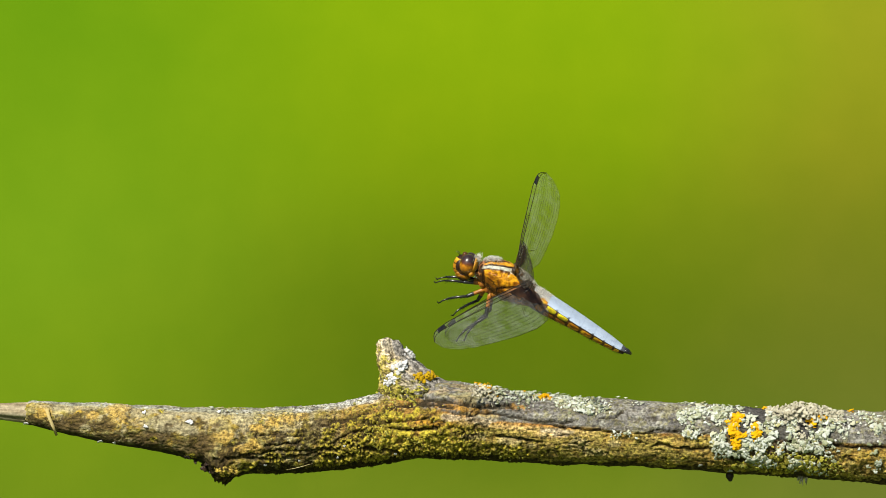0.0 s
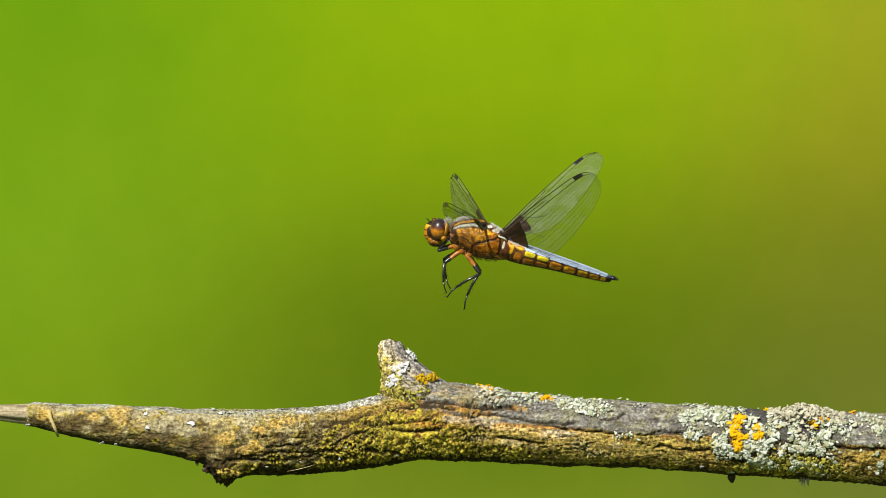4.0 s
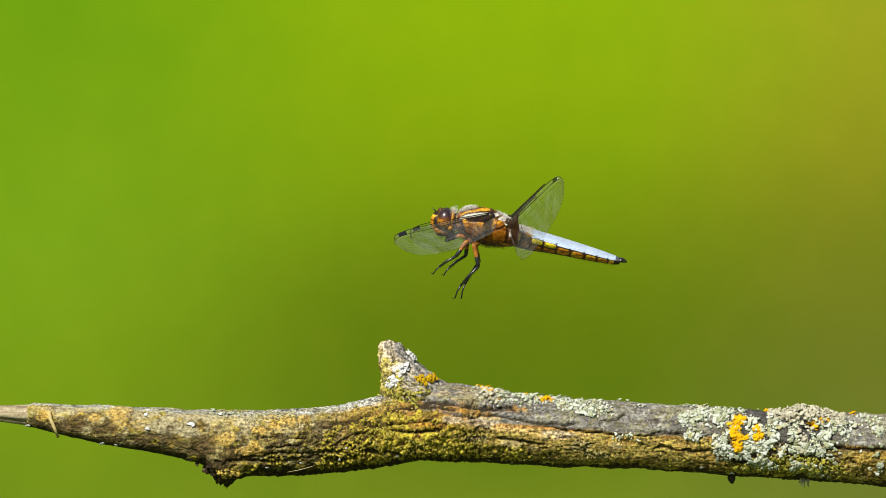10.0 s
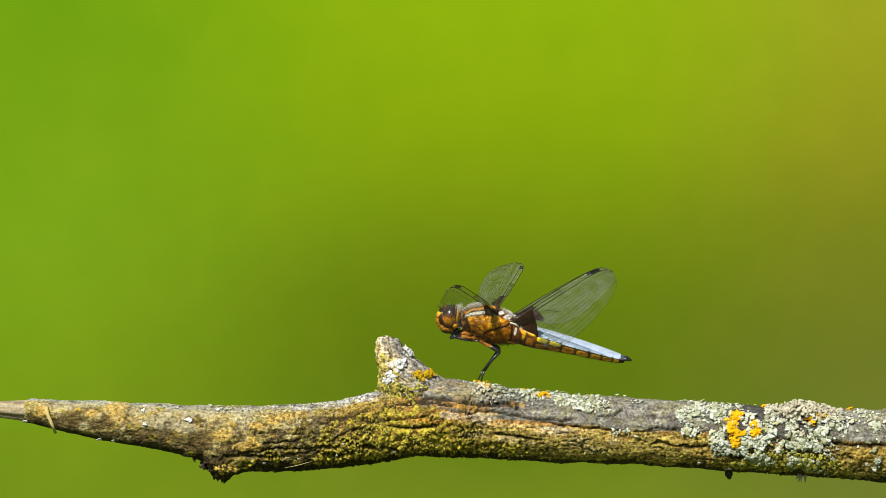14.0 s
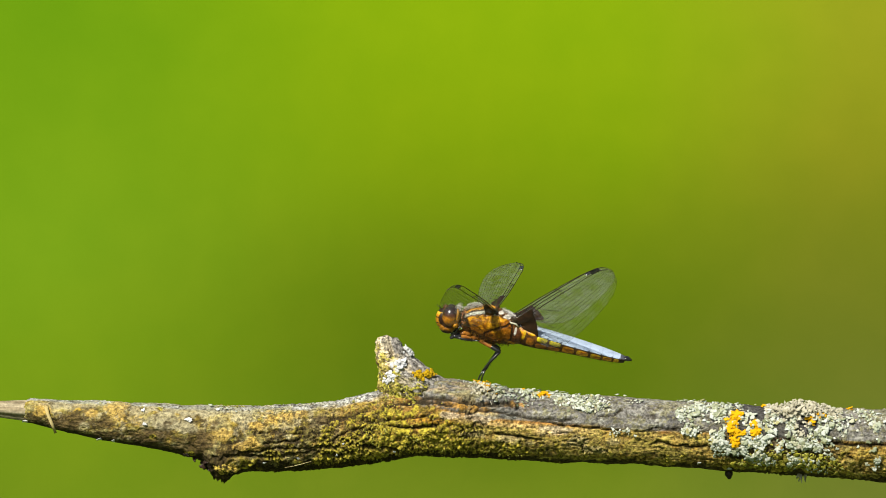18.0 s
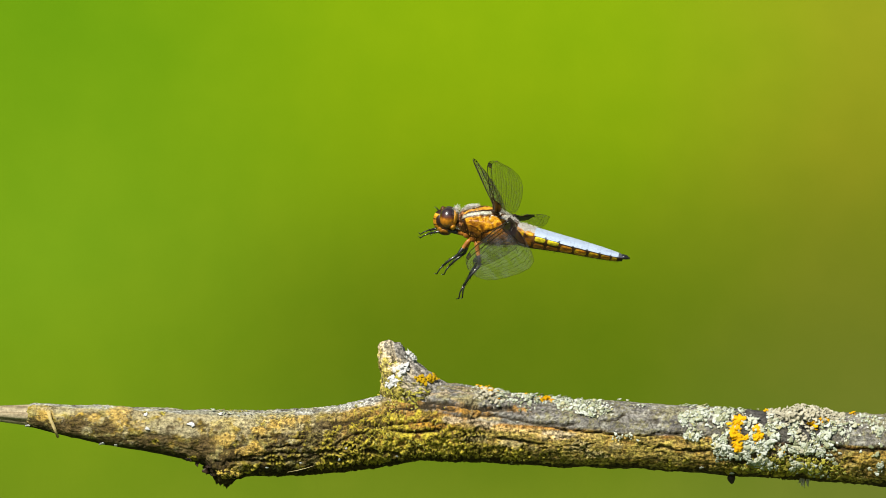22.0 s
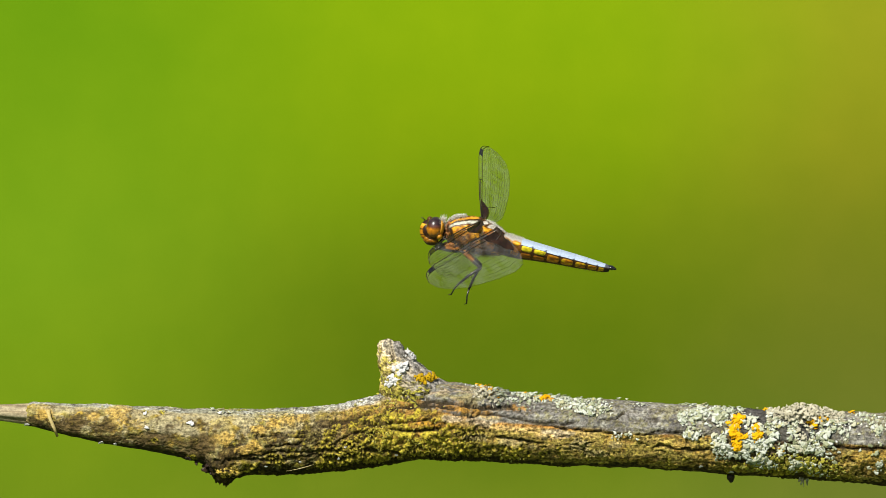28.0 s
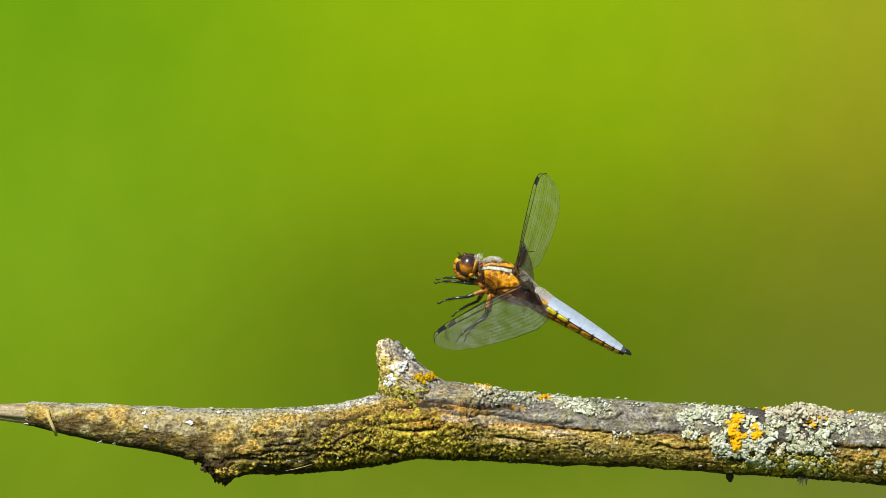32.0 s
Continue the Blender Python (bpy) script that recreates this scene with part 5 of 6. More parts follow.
def make_abdomen(fly):
    core = [(AB_LEN * k, abdomen_rise(k), abdomen_at(k)[1] * 0.8, abdomen_at(k)[2] * 0.8, abdomen_at(k)[0] * 0.8) for k in np.linspace(0, 0.99, 24)]
    ab = part("abdomen", mesh_of("abdomen", *scaled(loft(core, 28)), M_dark), M_dark, fly, "broad flattened powder-blue abdomen with yellow side spots")
    ab.location = WAIST * MM
    cuts = [0.0, 0.075, 0.165, 0.28, 0.405, 0.535, 0.665, 0.78, 0.88, 0.945, 0.985]
    yellow, gold, orange, rust, brown = (0.95, 0.80, 0.03), (0.86, 0.52, 0.015), (0.80, 0.36, 0.014), (0.52, 0.19, 0.012), (0.36, 0.14, 0.02)
    for i in range(10):
        v, f, tone = abdomen_segment(cuts[i], cuts[i + 1], i)
        part("abdomen_segment", mesh_of("abdomen_segment", *scaled((v, f)), M_blue, True, tone), M_blue, ab, "buff hairy first ring" if i < 2 else "powder-blue ring with dark rim")
        g = cuts[i + 1] - cuts[i]
        if i == 0:
            panels = [(-40, 30, gold, rust, "buff-orange flank of the first ring")]
        elif i == 1:
            panels = [(-6, 34, orange, gold, "buff-orange flank of the second ring"), (-56, -10, rust, brown, "brown-orange lower flank")]
        elif i < 4:
            panels = [(-24, 12, yellow, (0.90, 0.70, 0.03), "bright yellow side spot"), (-60, -26, rust, brown, "brown-orange lower flank")]
        elif i < 9:
            panels = [(-58, 0, gold if i > 4 else orange, rust, "orange side panel")]
        else:
            panels = [(-40, 20, (0.05, 0.03, 0.02), (0.02, 0.014, 0.01), "dark last ring")]
        for a0, a1, bright, warm, lb in panels:
            for side in (-1, 1):
                v, f, tone = flank_spot(cuts[i] + 0.02 * g, cuts[i + 1] - 0.02 * g, a0, a1, side, bright, warm)
                part("side_spot", mesh_of("side_spot", *scaled((v, f)), M_panel, True, tone), M_panel, ab, lb)
    for side in (-1, 1):
        pts = [(AB_LEN * 0.97, side * 0.35, 0.15), (AB_LEN * 1.01, side * 0.55, 0.2), (AB_LEN * 1.05, side * 0.3, 0.1)]
        part("tail_clasper", mesh_of("tail_clasper", *scaled(tube(pts, [0.46, 0.42, 0.12], 8)), M_black), M_black, ab, "black tail clasper")
    r = random.Random(5)
    spots, tops = [], []
    for _ in range(520):
        k = r.uniform(0.02, 0.95)
        spots.append(abdomen_skin(k, radians(r.choice((r.uniform(-80, -30), r.uniform(210, 260))))))
    for _ in range(340):
        tops.append(abdomen_skin(r.triangular(0.0, 0.22, 0.04), radians(r.uniform(25, 155))))
    part("abdomen_hair", mesh_of("abdomen_hair", *scaled(hairs(spots, 0.4, 0.4, 6, (0.2, 0, -0.5), 0.022)), M_jaw), M_jaw, ab, "short brown bristles under the flanks")["kind"] = "stuff"
    part("abdomen_hair", mesh_of("abdomen_hair", *scaled(hairs(tops, 0.38, 0.7, 7, (0.5, 0, 0.3), 0.022)), M_hair), M_hair, ab, "whitish fur on the first rings")["kind"] = "stuff"
    return ab


FORE_CHORD = [(0, 2.0), (0.06, 4.0), (0.16, 5.8), (0.3, 6.9), (0.5, 7.8), (0.68, 8.1), (0.8, 7.9), (0.89, 6.9), (0.95, 5.1), (0.985, 2.9), (1, 0.3)]
HIND_CHORD = [(0, 3.5), (0.04, 8.0), (0.11, 10.4), (0.24, 11.2), (0.42, 10.7), (0.6, 9.6), (0.76, 8.4), (0.87, 7.0), (0.94, 5.2), (0.985, 2.9), (1, 0.3)]
LEAD = [(0, 0.0), (0.3, -0.35), (0.5, -0.3), (0.8, -0.1), (0.9, 0.3), (0.95, 0.85), (0.985, 1.7), (1, 2.7)]


def wing_point(kind, s, f, side, lift=0.0):
    """A point of the wing's pleated surface: s along the span, f across from front edge to hind edge."""
    tab = np.array(FORE_CHORD if kind == "fore" else HIND_CHORD)
    ld = np.array(LEAD)
    length = 35.0 if kind == "fore" else 34.0
    c = float(np.interp(s, tab[:, 0], tab[:, 1]))
    x = float(np.interp(s, ld[:, 0], ld[:, 1])) + c * f
    pleat = 0.22 * (1 - 0.6 * s) * math.cos(f * 6 * math.pi) * (1 - f) + 0.5 * math.sin(math.pi * min(1, s)) * (f - f * f)
    return (x, side * length * s, pleat + lift)


def strip(points, r):
    return tube(points, [r] * len(points) if isinstance(r, float) else r, 4)


def make_wing(fly, key):
    """Wing in its own space: hinge at the origin, span along y, hind edge towards x."""
    side = -1 if key.startswith("left") else 1
    kind = key.split("_")[1]
    # the wing itself: its net of veins
    longs = [0.0, 0.055, 0.12, 0.24, 0.38, 0.53, 0.68, 0.84, 1.0]
    pieces = []
    S = [i / 36 for i in range(37)]
    for n, f in enumerate(longs):
        hi = 0.5 if n == 1 else 1.0
        pts = [wing_point(kind, s, f, side) for s in S if s <= hi]
        rr = 0.105 if n == 0 else (0.08 if n in (1, 2) else (0.028 if n == len(longs) - 1 else 0.024))
        pieces.append(strip(pts, [rr * (1.25 - 0.55 * i / len(pts)) for i in range(len(pts))]))
    r = random.Random(len(key))
    rows = [(0.0, 0.055, 0.026, 0.034), (0.055, 0.12, 0.026, 0.034), (0.12, 0.24, 0.022, 0.026)]
    fan = [0.24, 0.31, 0.38, 0.455, 0.53, 0.605, 0.68, 0.76, 0.84, 0.92, 1.0]
    rows += [(a, b, 0.0145, 0.019) for a, b in zip(fan[:-1], fan[1:])]
    for f0, f1, step, rad in rows:
        s = 0.03 + r.uniform(0, step)
        while s < 0.985:
            ds = r.uniform(-0.006, 0.006)
            if not (f0 == 0.0 and s > 0.5):
                pieces.append(strip([wing_point(kind, s, f0, side), wing_point(kind, min(1, s + ds), f1, side)], rad))
            s += step * r.uniform(0.8, 1.25)
    # finer rows of cells towards the hind edge
    for f in fan[1:-1:2]:
        pieces.append(strip([wing_point(kind, s, f + 0.010 * math.sin(60 * s + 20 * f), side) for s in S[2:36]], 0.016))
    # nodus and the oblique veins at the root
    pieces.append(strip([wing_point(kind, 0.5, 0.0, side), wing_point(kind, 0.52, 0.14, side)], 0.085))
    pieces.append(strip([wing_point(kind, 0.17, 0.05, side), wing_point(kind, 0.20, 0.4, side), wing_point(kind, 0.24, 0.62, side)], 0.07))
    # root socket
    pieces.append(ellipsoid((0.4, side * 0.3, -0.1), (1.0, 0.9, 0.5), 12, 8))
    pieces.append(tube([(0.9, 0, 0), wing_point(kind, 0.03, 0.25, side), wing_point(kind, 0.10, 0.22, side)], [0.45, 0.25, 0.1], 6))
    words = {"left_fore": "left forewing", "right_fore": "right forewing", "left_hind": "left hindwing", "right_hind": "right hindwing"}[key]
    wing = part("wing", mesh_of("wing", *scaled(joined(pieces)), M_vein), M_vein, fly, words + " with a net of dark veins")
    wing.location = Vector(WING_ROOT[key]) * MM
    ns, nf = 60, 36
    v = [wing_point(kind, min(1, i / ns), j / nf, side) for i in range(ns + 1) for j in range(nf + 1)]
    q = [(i * (nf + 1) + j, (i + 1) * (nf + 1) + j, (i + 1) * (nf + 1) + j + 1, i * (nf + 1) + j + 1) for i in range(ns) for j in range(nf)]
    part("membrane", mesh_of("membrane", *scaled((v, q)), M_skin), M_skin, wing, "clear glassy membrane")

    def slab(test, ns2, nf2, th):
        """A thin solid laid on the membrane where test holds."""
        idx, vv, ff = {}, [], []

        def vert(i, j, top):
            if (i, j, top) not in idx:
                idx[(i, j, top)] = len(vv)
                vv.append(wing_point(kind, i / ns2, j / nf2, side, th if top else -th))
            return idx[(i, j, top)]

        filled = {(i, j) for i in range(ns2) for j in range(nf2) if test((i + 0.5) / ns2, (j + 0.5) / nf2)}
        for i, j in filled:
            c = [(i, j), (i + 1, j), (i + 1, j + 1), (i, j + 1)]
            ff.append([vert(*k, True) for k in c])
            ff.append([vert(*k, False) for k in c][::-1])
            for k, (di, dj) in enumerate(((0, -1), (1, 0), (0, 1), (-1, 0))):
                if (i + di, j + dj) not in filled:
                    a, b = c[k], c[(k + 1) % 4]
                    ff.append([vert(*a, True), vert(*a, False), vert(*b, False), vert(*b, True)])
        return vv, ff

    part("pterostigma", mesh_of("pterostigma", *scaled(slab(lambda s, f: 0.835 < s < 0.915 and f < 0.12, 120, 60, 0.07)), M_black), M_black, wing, "black wing mark near the tip")
    if kind == "fore":
        def dark(s, f):
            return 0.02 < s < 0.26 - 0.12 * f and 0.06 < f < 0.44 - 0.22 * max(0, s - 0.12) / 0.1
    else:
        def dark(s, f):
            return 0.02 < s < 0.21 - 0.20 * f and 0.05 < f < 0.72
    part("basal_patch", mesh_of("basal_patch", *scaled(slab(dark, 300, 108, 0.08)), M_patch), M_patch, wing, "dark brown patch at the wing root")
    return wing


# hip, thigh length, shin and foot length, thigh radius
LEGS = [("fore", (-7.2, 0.9, -2.2), 3.7, 6.6, 0.42), ("middle", (-5.6, 1.0, -3.0), 4.3, 6.9, 0.46), ("hind", (-4.2, 1.0, -3.1), 5.5, 9.4, 0.50)]


def make_leg(fly, spec, side):
    """Thigh hinged at the body, shin and foot hinged at the knee; both hang straight down at rest."""
    nm, hip, long, shin_long, r0 = spec
    r = random.Random(len(nm))
    k = Vector((0, side * 0.22 * long, -0.975 * long))
    thigh = tube([k * 0.0, k * 0.2, k * 0.55, k * 0.85, k], [r0 * 1.1, r0 * 1.1, r0 * 0.95, r0 * 0.8, r0 * 0.72], 12)
    leg = part("leg", mesh_of("leg", *scaled(thigh), M_femur), M_femur, fly, "orange-based " + nm + " leg")
    leg.location = Vector((hip[0], hip[1] * side, hip[2])) * MM
    start = 0.25 if nm == "fore" else 0.50
    part("thigh_end", mesh_of("thigh_end", *scaled(tube([k * start, k * (start + 0.15), k * 0.9, k * 1.01], [r0 * 0.7, r0 * 1.04, r0 * 0.9, r0 * 0.82], 12)), M_black), M_black, leg, "black end of the thigh")
    f = Vector((0, -side * 0.06 * shin_long, -shin_long))
    bow = Vector((-0.075 * shin_long, 0, 0))
    a, b, c = f * 0.0, f * 0.34 + bow * 0.75, f * 0.62 + bow
    shin = [tube([a, b, c], [r0 * 0.66, r0 * 0.58, r0 * 0.50], 10), tube([c, f * 0.80 + bow * 0.8, f * 0.96 + bow * 0.1], [r0 * 0.42, r0 * 0.34, r0 * 0.28], 8)]
    for q in (-1, 1):
        shin.append(tube([f * 0.95 + bow * 0.1, f + Vector((-0.55, 0.25 * q, 0.05))], [r0 * 0.26, r0 * 0.07], 5))
    for i in range(16):
        p = b * (i / 8) if i < 8 else b + (c - b) * ((i - 8) / 8)
        shin.append(tube([p, p + Vector((r.choice((-1, 1)) * 0.55, r.uniform(-0.4, 0.4), -0.6))], [0.07, 0.015], 4))
    tibia = part("shin", mesh_of("shin", *scaled(joined(shin)), M_black), M_black, leg, "black bristly shin and foot")
    tibia.location = k * MM
    return leg, tibia


def make_dragonfly():
    fly = new("dragonfly")
    make_thorax(fly)
    head = make_head(fly)
    abdomen = make_abdomen(fly)
    wings = {key: make_wing(fly, key) for key in WING_ROOT}
    legs = [make_leg(fly, spec, side) for spec in LEGS for side in (-1, 1)]
    tagged(fly, "blue-bodied chaser dragonfly hovering on clear wings", "dragonfly")
    return fly, head, abdomen, wings, legs


FLY, HEAD, ABDO, WINGS, LEG_SET = make_dragonfly()


# ---- the flight ----
def beat(x, z, roll, pitch, bend, lf, rf, lh, rh):
    """One wing beat's pose: body place (mm), lean, nose-up angle, droop of the abdomen, four wing turns."""
    return dict(body=(x, z, roll, pitch), bend=bend, wings=(lf, rf, lh, rh))


def flight_poses():
    p = []
    p.append(beat(-13.23, 33.25, 8, 6.9, 0.2, (-105.9, 54.8, -118.8), (122.7, 75.5, 129.3), (-24.8, 25.3, 17.8), (22.1, -15.0, -29.0)))
    p.append(beat(-11.2, 31.37, 10, 5.7, 0.2, (-19.6, 74.2, -52.9), (-43.2, 68.7, -12.8), (20.4, 78.6, 20.5), (-5.6, -56.8, 1.6)))
    p.append(beat(-9.62, 28.97, 12, 3.3, 0.2, (5.2, 50.9, -17.0), (9.6, 35.5, 21.1), (11.0, 48.2, -21.7), (15.5, 40.0, 18.8)))
    p.append(beat(-8.06, 26.18, 19, 3.3, 0.0, (-140.2, 33.2, -157.0), (178.6, 36.2, 177.2), (-48.8, 56.6, -35.4), (-2.0, 6.6, -15.7)))
    p.append(beat(-5.68, 23.12, 21, 4.1, 0.0, (-2.6, 79.0, -38.5), (-99.8, 65.4, -61.5), (-32.4, 13.9, 6.6), (21.2, 83.4, 9.8)))
    p.append(beat(-3.19, 19.81, 21, 3.3, 0.0, (-22.7, 35.9, -41.8), (-16.0, 52.6, 4.2), (2.1, 34.4, -21.4), (-41.1, 26.6, 4.4)))
    p.append(beat(-1.21, 15.77, 18, 5.3, 0.0, (-62.7, -32.0, 58.7), (10.8, -24.7, -12.7), (-17.5, 50.4, -2.6), (-7.8, 0.3, -8.7)))
    p.append(beat(1.8, 12.47, 11, 8.1, 0.0, (2.2, 21.6, -39.7), (-19.5, 35.4, 25.3), (-37.4, 8.5, 14.5), (15.7, -5.7, -19.5)))
    p.append(beat(4.06, 9.27, 10, 7.9, 0.0, (4.5, 23.8, -41.1), (-21.6, 30.7, 30.5), (16.5, 39.0, -17.4), (-41.7, 42.9, -3.2)))
    p.append(beat(5.75, 5.64, 8, 11.1, 0.6, (-52.0, 14.7, -7.1), (28.8, -34.6, -23.5), (-26.3, 13.0, -2.3), (9.1, 6.3, -6.1)))
    p.append(beat(7.97, 4.02, 9, 13.1, 0.6, (16.6, 12.7, -40.9), (-23.1, 10.5, 40.1), (-20.2, -15.1, 13.0), (7.1, -44.3, -13.6)))
    p.append(beat(8.89, 2.41, 9, 11.8, 0.7, (9.9, 45.0, -11.3), (21.2, 17.4, 13.6), (16.3, 25.8, -19.2), (-14.0, 22.0, 0.0)))
    p.append(beat(9.51, 1.64, 8, 14.6, 0.9, (-21.5, 54.7, -36.6), (41.2, 75.6, 57.6), (-47.1, 29.0, 5.0), (34.1, -7.6, -34.5)))
    p.append(beat(10.16, 1.97, 6, 12.5, 1.1, (19.4, 29.8, -35.9), (-11.1, 14.0, 41.1), (30.3, 54.3, 6.4), (-31.6, 15.1, 11.7)))
    p.append(beat(9.98, 1.84, 6, 12.0, 1.2, (-48.7, -28.7, 29.9), (7.6, -48.0, -8.8), (-33.5, -9.0, 18.0), (-3.8, 12.2, -14.4)))
    p.append(beat(10.51, 2.81, 8, 12.3, 1.0, (24.5, 22.2, -37.0), (-15.5, 23.7, 37.6), (-19.0, 44.9, -4.6), (18.8, -54.7, -27.0)))
    p.append(beat(10.64, 3.68, 10, 10.0, 0.8, (12.5, 44.6, -11.6), (15.4, 18.5, 19.2), (36.1, 53.7, -2.7), (-3.9, 23.7, 21.6)))
    p.append(beat(10.57, 4.02, 11, 10.3, 0.5, (-152.5, 29.9, -174.3), (155.4, 63.1, 160.9), (-22.4, 3.6, 7.5), (6.2, 15.8, -8.6)))
    p.append(beat(11.08, 4.58, 14, 12.0, 1.2, (5.0, 25.2, -35.2), (-34.7, 42.2, 10.1), (-74.9, 52.9, -52.7), (170.1, 64.0, 158.8)))
    p.append(beat(11.69, 4.92, 14, 11.7, 0.6, (-32.1, 4.8, -11.1), (6.0, 36.2, 16.6), (6.4, 38.9, -11.4), (-36.8, -11.9, 23.5)))
    p.append(beat(11.98, 4.82, 14, 13.7, 0.9, (-53.6, -46.0, 48.5), (137.7, 73.7, 142.7), (-27.5, 16.7, 7.1), (5.5, 4.8, -9.9)))
    p.append(beat(12.7, 5.04, 14, 14.8, 1.3, (10.3, 20.8, -40.8), (-23.1, 7.9, 28.4), (-51.4, 41.6, -21.2), (-8.0, 66.9, -9.8)))
    p.append(beat(12.99, 4.97, 14, 14.7, 1.4, (1.4, 25.8, -7.4), (19.9, -15.9, -5.5), (32.9, 56.5, -0.7), (2.6, -34.4, 18.7)))
    p.append(beat(13.12, 4.61, 14, 16.6, 1.9, (-78.4, 42.7, -68.5), (170.7, 53.7, 179.0), (-31.2, 11.1, 6.0), (-0.8, -9.9, -9.3)))
    p.append(beat(13.19, 4.03, 18, 18.2, 2.6, (-19.5, 23.8, -23.4), (-16.0, 11.0, 27.7), (-89.4, 49.1, -63.1), (-12.9, -58.2, 6.5)))
    p.append(beat(13.74, 3.35, 14, 18.8, 3.2, (-44.3, -9.0, 24.7), (26.7, 25.7, 18.1), (13.5, 17.5, -11.6), (-39.3, 8.1, 9.1)))
    p.append(beat(14.1, 2.1, 17, 20.4, 3.7, (-41.5, 23.2, -13.1), (113.3, 68.2, 119.9), (-2.5, 24.1, 3.7), (-36.4, 35.3, -34.9)))
    p.append(beat(14.65, 0.45, 20, 22.7, 3.7, (2.8, 11.7, -25.0), (-29.2, 30.4, 30.1), (-28.7, 15.4, 9.8), (65.6, 89.8, 67.8)))
    p.append(beat(15.04, -1.33, 17, 22.1, 5.0, (-40.1, -23.0, 19.1), (9.8, 0.1, 13.7), (1.2, 34.8, -9.4), (-36.1, 20.4, 20.1)))
    p.append(beat(15.14, -3.72, 9, 24.4, 4.3, (-111.1, 49.5, -112.4), (61.4, 77.2, 70.1), (-24.2, 27.3, 0.1), (10.6, -9.5, -9.1)))
    p.append(beat(15.67, -5.84, 19, 25.9, 4.5, (5.5, 28.2, -34.4), (-31.0, 24.7, 37.5), (-27.2, 27.7, -9.5), (-25.0, -65.1, 21.0)))
    p.append(beat(15.59, -8.2, 20, 25.7, 4.8, (-39.9, 35.1, -28.9), (20.1, 15.4, 14.5), (18.7, 12.4, -24.0), (-61.8, 28.6, -3.8)))
    p.append(beat(15.11, -10.67, 23, 29.1, 5.4, (-23.7, 30.8, -25.0), (-19.0, 53.2, 17.6), (-31.9, 18.6, 12.3), (16.3, -38.8, -22.3)))
    p.append(beat(14.96, -13.05, 21, 30.2, 6.1, (-1.4, -4.3, -28.0), (-16.2, 5.0, 35.4), (-5.9, 54.6, -7.6), (-57.8, 45.5, -45.9)))
    p.append(beat(13.52, -15.43, 19, 30.5, 5.9, (-70.0, 10.1, 22.2), (46.9, 30.1, 15.4), (-49.7, 18.9, -17.9), (18.3, -12.9, -5.9)))
    p.append(beat(13.27, -16.26, 22, 29.0, 4.8, (-12.3, 5.1, -25.1), (-26.7, 35.1, 31.5), (-49.9, 29.1, 7.3), (0.6, -44.2, -15.5)))
    p.append(beat(12.99, -18.26, 26, 20.8, 3.7, (-28.1, 8.4, -30.2), (-13.1, 44.6, 13.0), (-9.0, 32.8, -23.8), (-64.4, 50.7, -29.5)))
    p.append(beat(12.21, -19.37, 22, 17.4, 2.6, (-17.4, 28.2, -50.4), (-23.7, 50.9, 6.4), (-40.9, 15.1, 14.9), (-5.3, -23.9, -15.4)))
    p.append(beat(12.19, -19.15, 16, 12.9, 1.5, (-11.9, -0.8, -34.3), (-11.7, 27.7, 24.4), (-6.0, 51.1, -26.6), (-32.9, 12.0, 34.6)))
    p.append(beat(12.79, -17.79, 16, 12.5, 1.1, (-125.5, 61.4, -148.3), (176.8, 20.0, 171.1), (-58.0, 38.0, -4.0), (11.4, -2.1, -29.4)))
    p.append(beat(14.73, -15.98, 16, 11.4, 1.3, (-20.1, 16.2, -30.8), (-12.5, 76.5, -1.2), (0.9, 16.5, -24.1), (-36.9, 25.9, 6.6)))
    p.append(beat(16.13, -14.59, 20, 11.3, 1.5, (-38.0, -9.6, 12.8), (55.9, -84.3, -56.3), (-16.5, 67.9, -7.4), (-10.4, -16.4, -4.3)))
    p.append(beat(18.47, -13.16, 26, 13.0, 1.7, (-2.2, 20.6, -33.2), (-27.1, 47.6, 18.0), (-43.4, 22.6, 12.7), (13.8, -26.7, -27.3)))
    p.append(beat(20.96, -11.86, 30, 12.6, 1.9, (-0.1, 42.7, -35.9), (-20.6, -1.8, 36.1), (3.6, 1.4, -21.4), (-23.3, 16.1, 21.6)))
    p.append(beat(22.85, -10.69, 30, 14.0, 2.1, (-44.2, -4.2, 16.2), (24.0, -0.8, -6.4), (2.9, 43.5, -17.7), (1.2, 15.1, -2.8)))
    p.append(beat(25.13, -8.96, 32, 15.7, 2.1, (-2.1, 18.3, -33.4), (-10.3, 74.9, 9.5), (-56.7, 35.7, -18.7), (22.0, -20.1, -31.3)))
    p.append(beat(27.15, -6.78, 33, 15.2, 2.1, (23.5, 41.4, -34.6), (-7.7, 18.2, 12.7), (22.4, -3.0, -42.9), (-8.1, 56.9, 7.8)))
    p.append(beat(28.26, -5.31, 35, 16.0, 2.1, (-27.2, -54.0, 15.1), (23.5, -51.7, -26.8), (-0.4, 16.1, -19.5), (16.7, -7.9, -27.7)))
    p.append(beat(29.86, -3.71, 55, 16.0, 2.1, (-2.1, 18.6, -33.4), (-9.0, 74.2, 10.9), (-56.6, 35.1, -18.1), (22.5, -21.7, -32.7)))
    return p


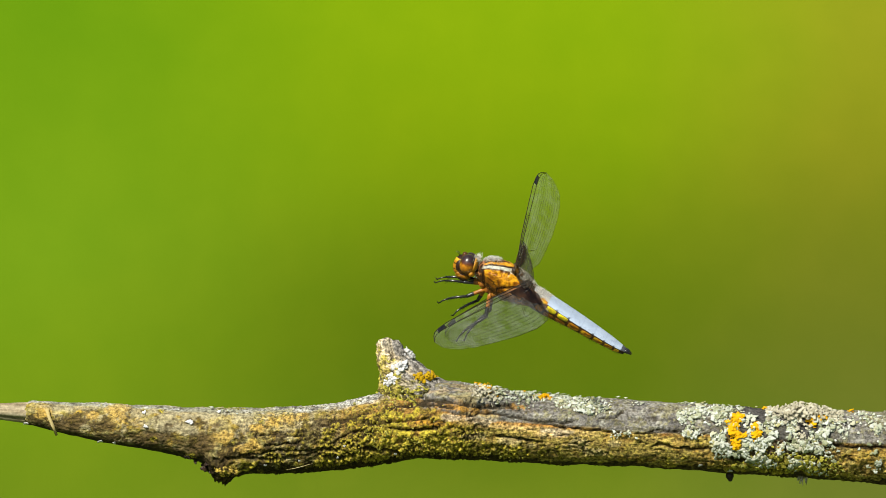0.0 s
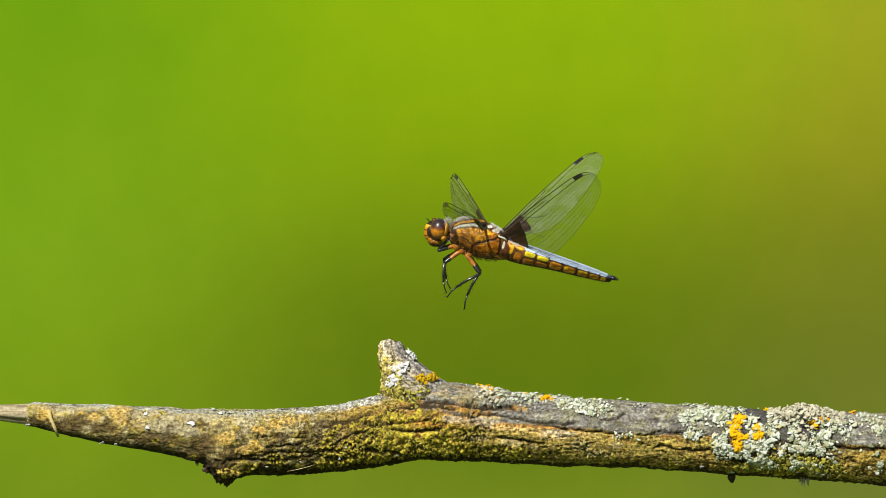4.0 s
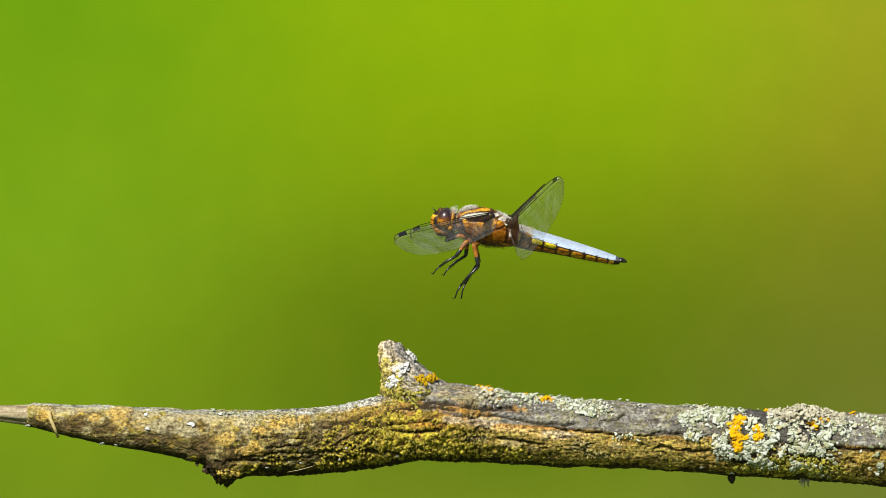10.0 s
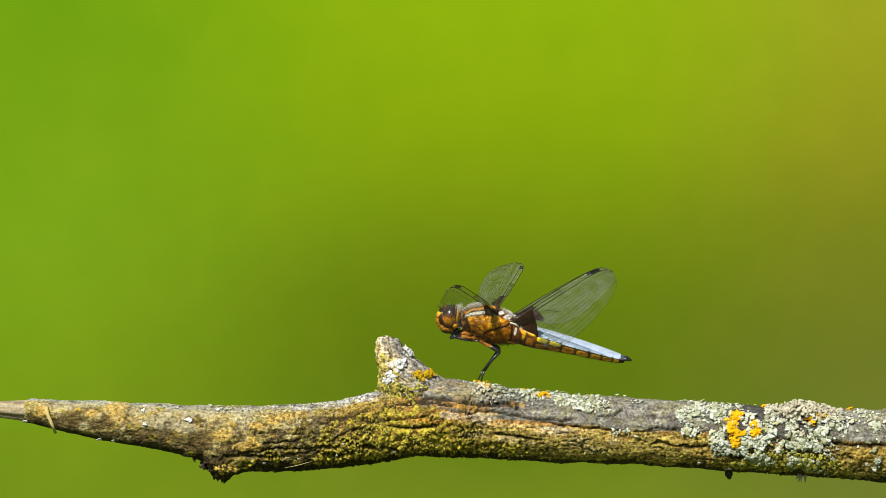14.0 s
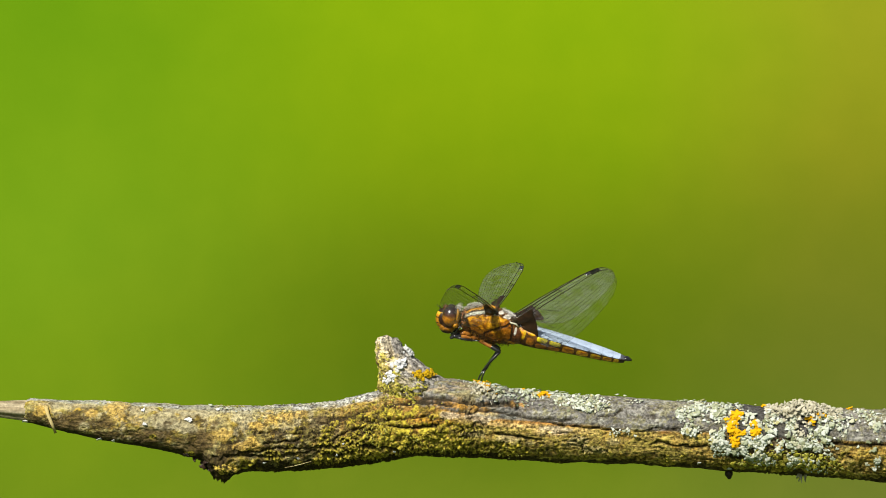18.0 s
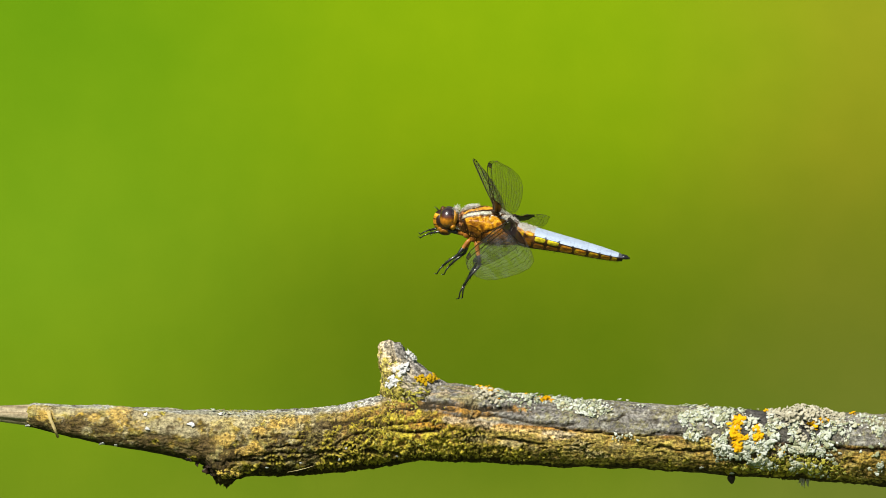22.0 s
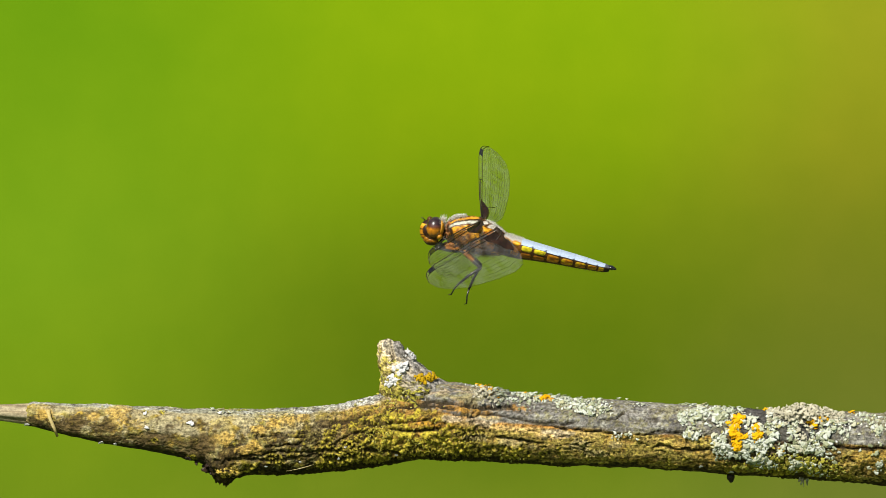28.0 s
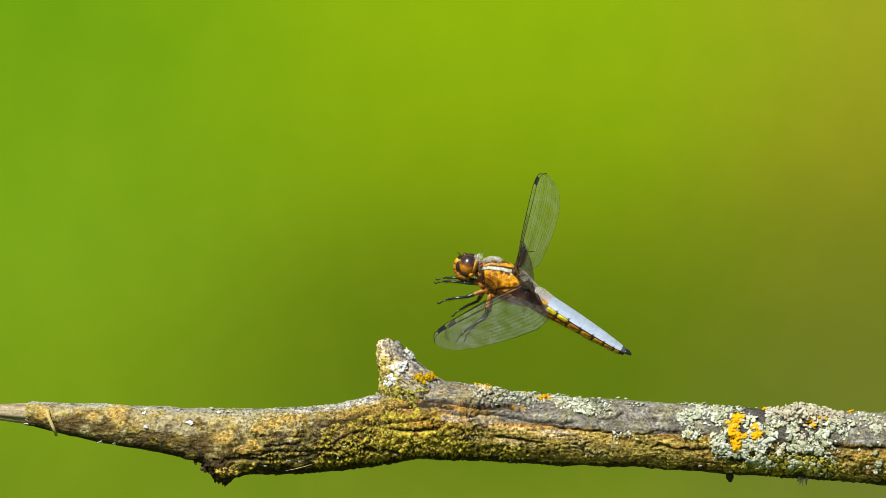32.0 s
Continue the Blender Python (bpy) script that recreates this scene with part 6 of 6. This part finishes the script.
def stances():
    """Swing of thigh and shin from straight down (forwards counts up), near side then far side, for the fore, middle and hind legs."""
    s = {}
    s[0] = ((60, 200, 60, 200), (84, -96, 82, -98), (-65, 71, -62, 61))
    s[2] = ((60, 200, 60, 200), (84, -96, 82, -98), (-74, 77, -67, 66))
    s[3] = ((60, 200, 60, 200), (84, -96, 82, -98), (-73, 77, -65, 62))
    s[4] = ((60, 200, 60, 200), (84, -96, 82, -98), (-77, 70, -72, 54))
    s[8] = ((60, 200, 60, 200), (84, -96, 82, -98), (-82, 43, -73, 22))
    s[9] = ((60, 200, 60, 200), (84, -96, 82, -98), (-86, 35, -81, 14))
    s[11] = ((60, 200, 60, 200), (84, -96, 82, -98), (-60, 35, -58, 8))
    s[13] = ((60, 200, 60, 200), (-5, 58, 6, 43), (-41, 43, -40, 7))
    s[14] = ((60, 200, 60, 200), (9, 50, 6, 44), (-37, 39, -37, 2))
    s[16] = ((60, 200, 60, 200), (23, 43, 20, 43), (-21, 42, -21, 11))
    s[17] = ((60, 200, 60, 200), (24, 42, -7, 37), (-18, 39, -19, 12))
    s[18] = ((60, 200, 60, 200), (24, 38, -5, 35), (-24, 23, -23, 13))
    s[19] = ((93, 61, 91, 64), (26, 34, 8, 31), (-20, 19, -15, 11))
    s[21] = ((76, 65, 74, 68), (25, 38, 20, 39), (-36, 16, -14, 9))
    s[22] = ((59, 62, 76, 64), (33, 37, 29, 35), (-32, 17, -27, 9))
    s[23] = ((56, 63, 81, 68), (34, 43, -3, 38), (-28, 29, -27, 4))
    s[24] = ((52, 63, 66, 63), (27, 44, -17, 27), (-32, 35, -31, 1))
    s[26] = ((75, 60, 71, 61), (26, 35, 11, 32), (-17, 19, -12, 19))
    s[27] = ((69, 57, 68, 59), (29, 41, 23, 39), (-28, 9, -9, 22))
    s[28] = ((59, 58, 61, 59), (32, 49, 36, 44), (-31, 7, 2, 25))
    s[29] = ((65, 55, 67, 62), (27, 47, 29, 40), (-36, 13, -2, 25))
    s[31] = ((71, 59, 68, 60), (45, 47, 5, 31), (-15, 22, -17, 13))
    s[33] = ((60, 200, 60, 200), (18, 50, 18, 59), (-23, 11, -55, -24))
    s[34] = ((49, 60, 42, 62), (14, 60, 9, 62), (-44, 7, -72, -25))
    s[38] = ((60, 200, 60, 200), (59, 6, -44, -46), (-49, 31, -68, 0))
    s[39] = ((60, 200, 60, 200), (84, -96, 82, -98), (-75, 21, -68, 14))
    s[44] = ((60, 200, 60, 200), (84, -96, 82, -98), (-71, 54, -62, 48))
    s[48] = ((60, 200, 60, 200), (84, -96, 82, -98), (-71, 54, -62, 48))
    return s


def leg_swing(k):
    """All legs' angles at beat k, between the beats that are laid down."""
    s = stances()
    lo, hi = max(q for q in s if q <= k), min(q for q in s if q >= k)
    f = 0.0 if hi == lo else (k - lo) / (hi - lo)
    return [[a + (b - a) * f for a, b in zip(x, y)] for x, y in zip(s[lo], s[hi])]


def schedule(n):
    """Which pose holds at which time: the flight runs backwards, forwards, backwards and forwards again."""
    s = [(6.35 - 0.2 * k, k) for k in range(31, -1, -1)]
    s += [(6.345 + 0.2 * k - 0.02 * max(0, k - 34), k) for k in range(1, n)]
    s += [(25.85 - 0.2 * k, k) for k in range(n - 2, 0, -1)]
    s += [(25.802 + 0.2 * k, k) for k in range(0, 32)]
    return s


def wing_matrix(key, e):
    return Matrix.Translation(Vector(WING_ROOT[key]) * MM) @ Euler([radians(a) for a in e]).to_matrix().to_4x4()


def between(a, b, k):
    qa, qb = a.to_quaternion(), b.to_quaternion()
    if qa.dot(qb) < 0:
        qb.negate()
    return Matrix.LocRotScale(a.translation.lerp(b.translation, k), qa.slerp(qb, k), None)


def stepped(times, mats, hold):
    """Rows that rest on each pose and glide quickly to the next."""
    rows = [(0.0, mats[0])]
    for i, (t, m) in enumerate(zip(times, mats)):
        a, b = max(0.0, t - hold), min(32.0, t + hold)
        if a > rows[-1][0] + 0.02:
            rows.append((a, m))
        if b > rows[-1][0] + 0.02:
            rows.append((b, m))
        if i + 1 < len(mats):
            nxt = times[i + 1] - hold
            for k in (1 / 3, 2 / 3):
                t2 = b + (nxt - b) * k
                if t2 < 32.0 and nxt - b > 0.05 and t2 > rows[-1][0] + 0.02:
                    rows.append((t2, between(m, mats[i + 1], k)))
    if rows[-1][0] < 32.0:
        rows.append((32.0, mats[-1]))
    return rows


def motions():
    poses = flight_poses()
    plan = schedule(len(poses))
    times = [t for t, k in plan]
    seq = [poses[k] for t, k in plan]
    hold = 0.05

    def place(q):
        x, z, roll, pitch = q["body"]
        return pose(x * MM, 0, Z0 + z * MM, roll, pitch, 0)

    walk(FLY, stepped(times, [place(q) for q in seq], hold))
    walk(HEAD, stepped(times, [Matrix.Translation(NECK * MM) @ pose(0, 0, 0, -0.6 * q["body"][2], -0.3 * q["body"][3], 0) for q in seq], hold))
    walk(ABDO, stepped(times, [Matrix.Translation(WAIST * MM) @ pose(0, 0, 0, 0, q["bend"], 0) for q in seq], hold))
    for i, key in enumerate(("left_fore", "right_fore", "left_hind", "right_hind")):
        walk(WINGS[key], stepped(times, [wing_matrix(key, q["wings"][i]) for q in seq], hold))
    swings = [leg_swing(k) for t, k in plan]
    for i, (leg, shin) in enumerate(LEG_SET):
        pair, far = divmod(i, 2)
        hip, knee = leg.location.copy(), shin.location.copy()
        thigh = [w[pair][2 * far] for w in swings]
        lower = [w[pair][2 * far + 1] - w[pair][2 * far] for w in swings]
        walk(leg, stepped(times, [Matrix.Translation(hip) @ pose(0, 0, 0, 0, a, 0) for a in thigh], hold))
        walk(shin, stepped(times, [Matrix.Translation(knee) @ pose(0, 0, 0, 0, a, 0) for a in lower], hold))


motions()
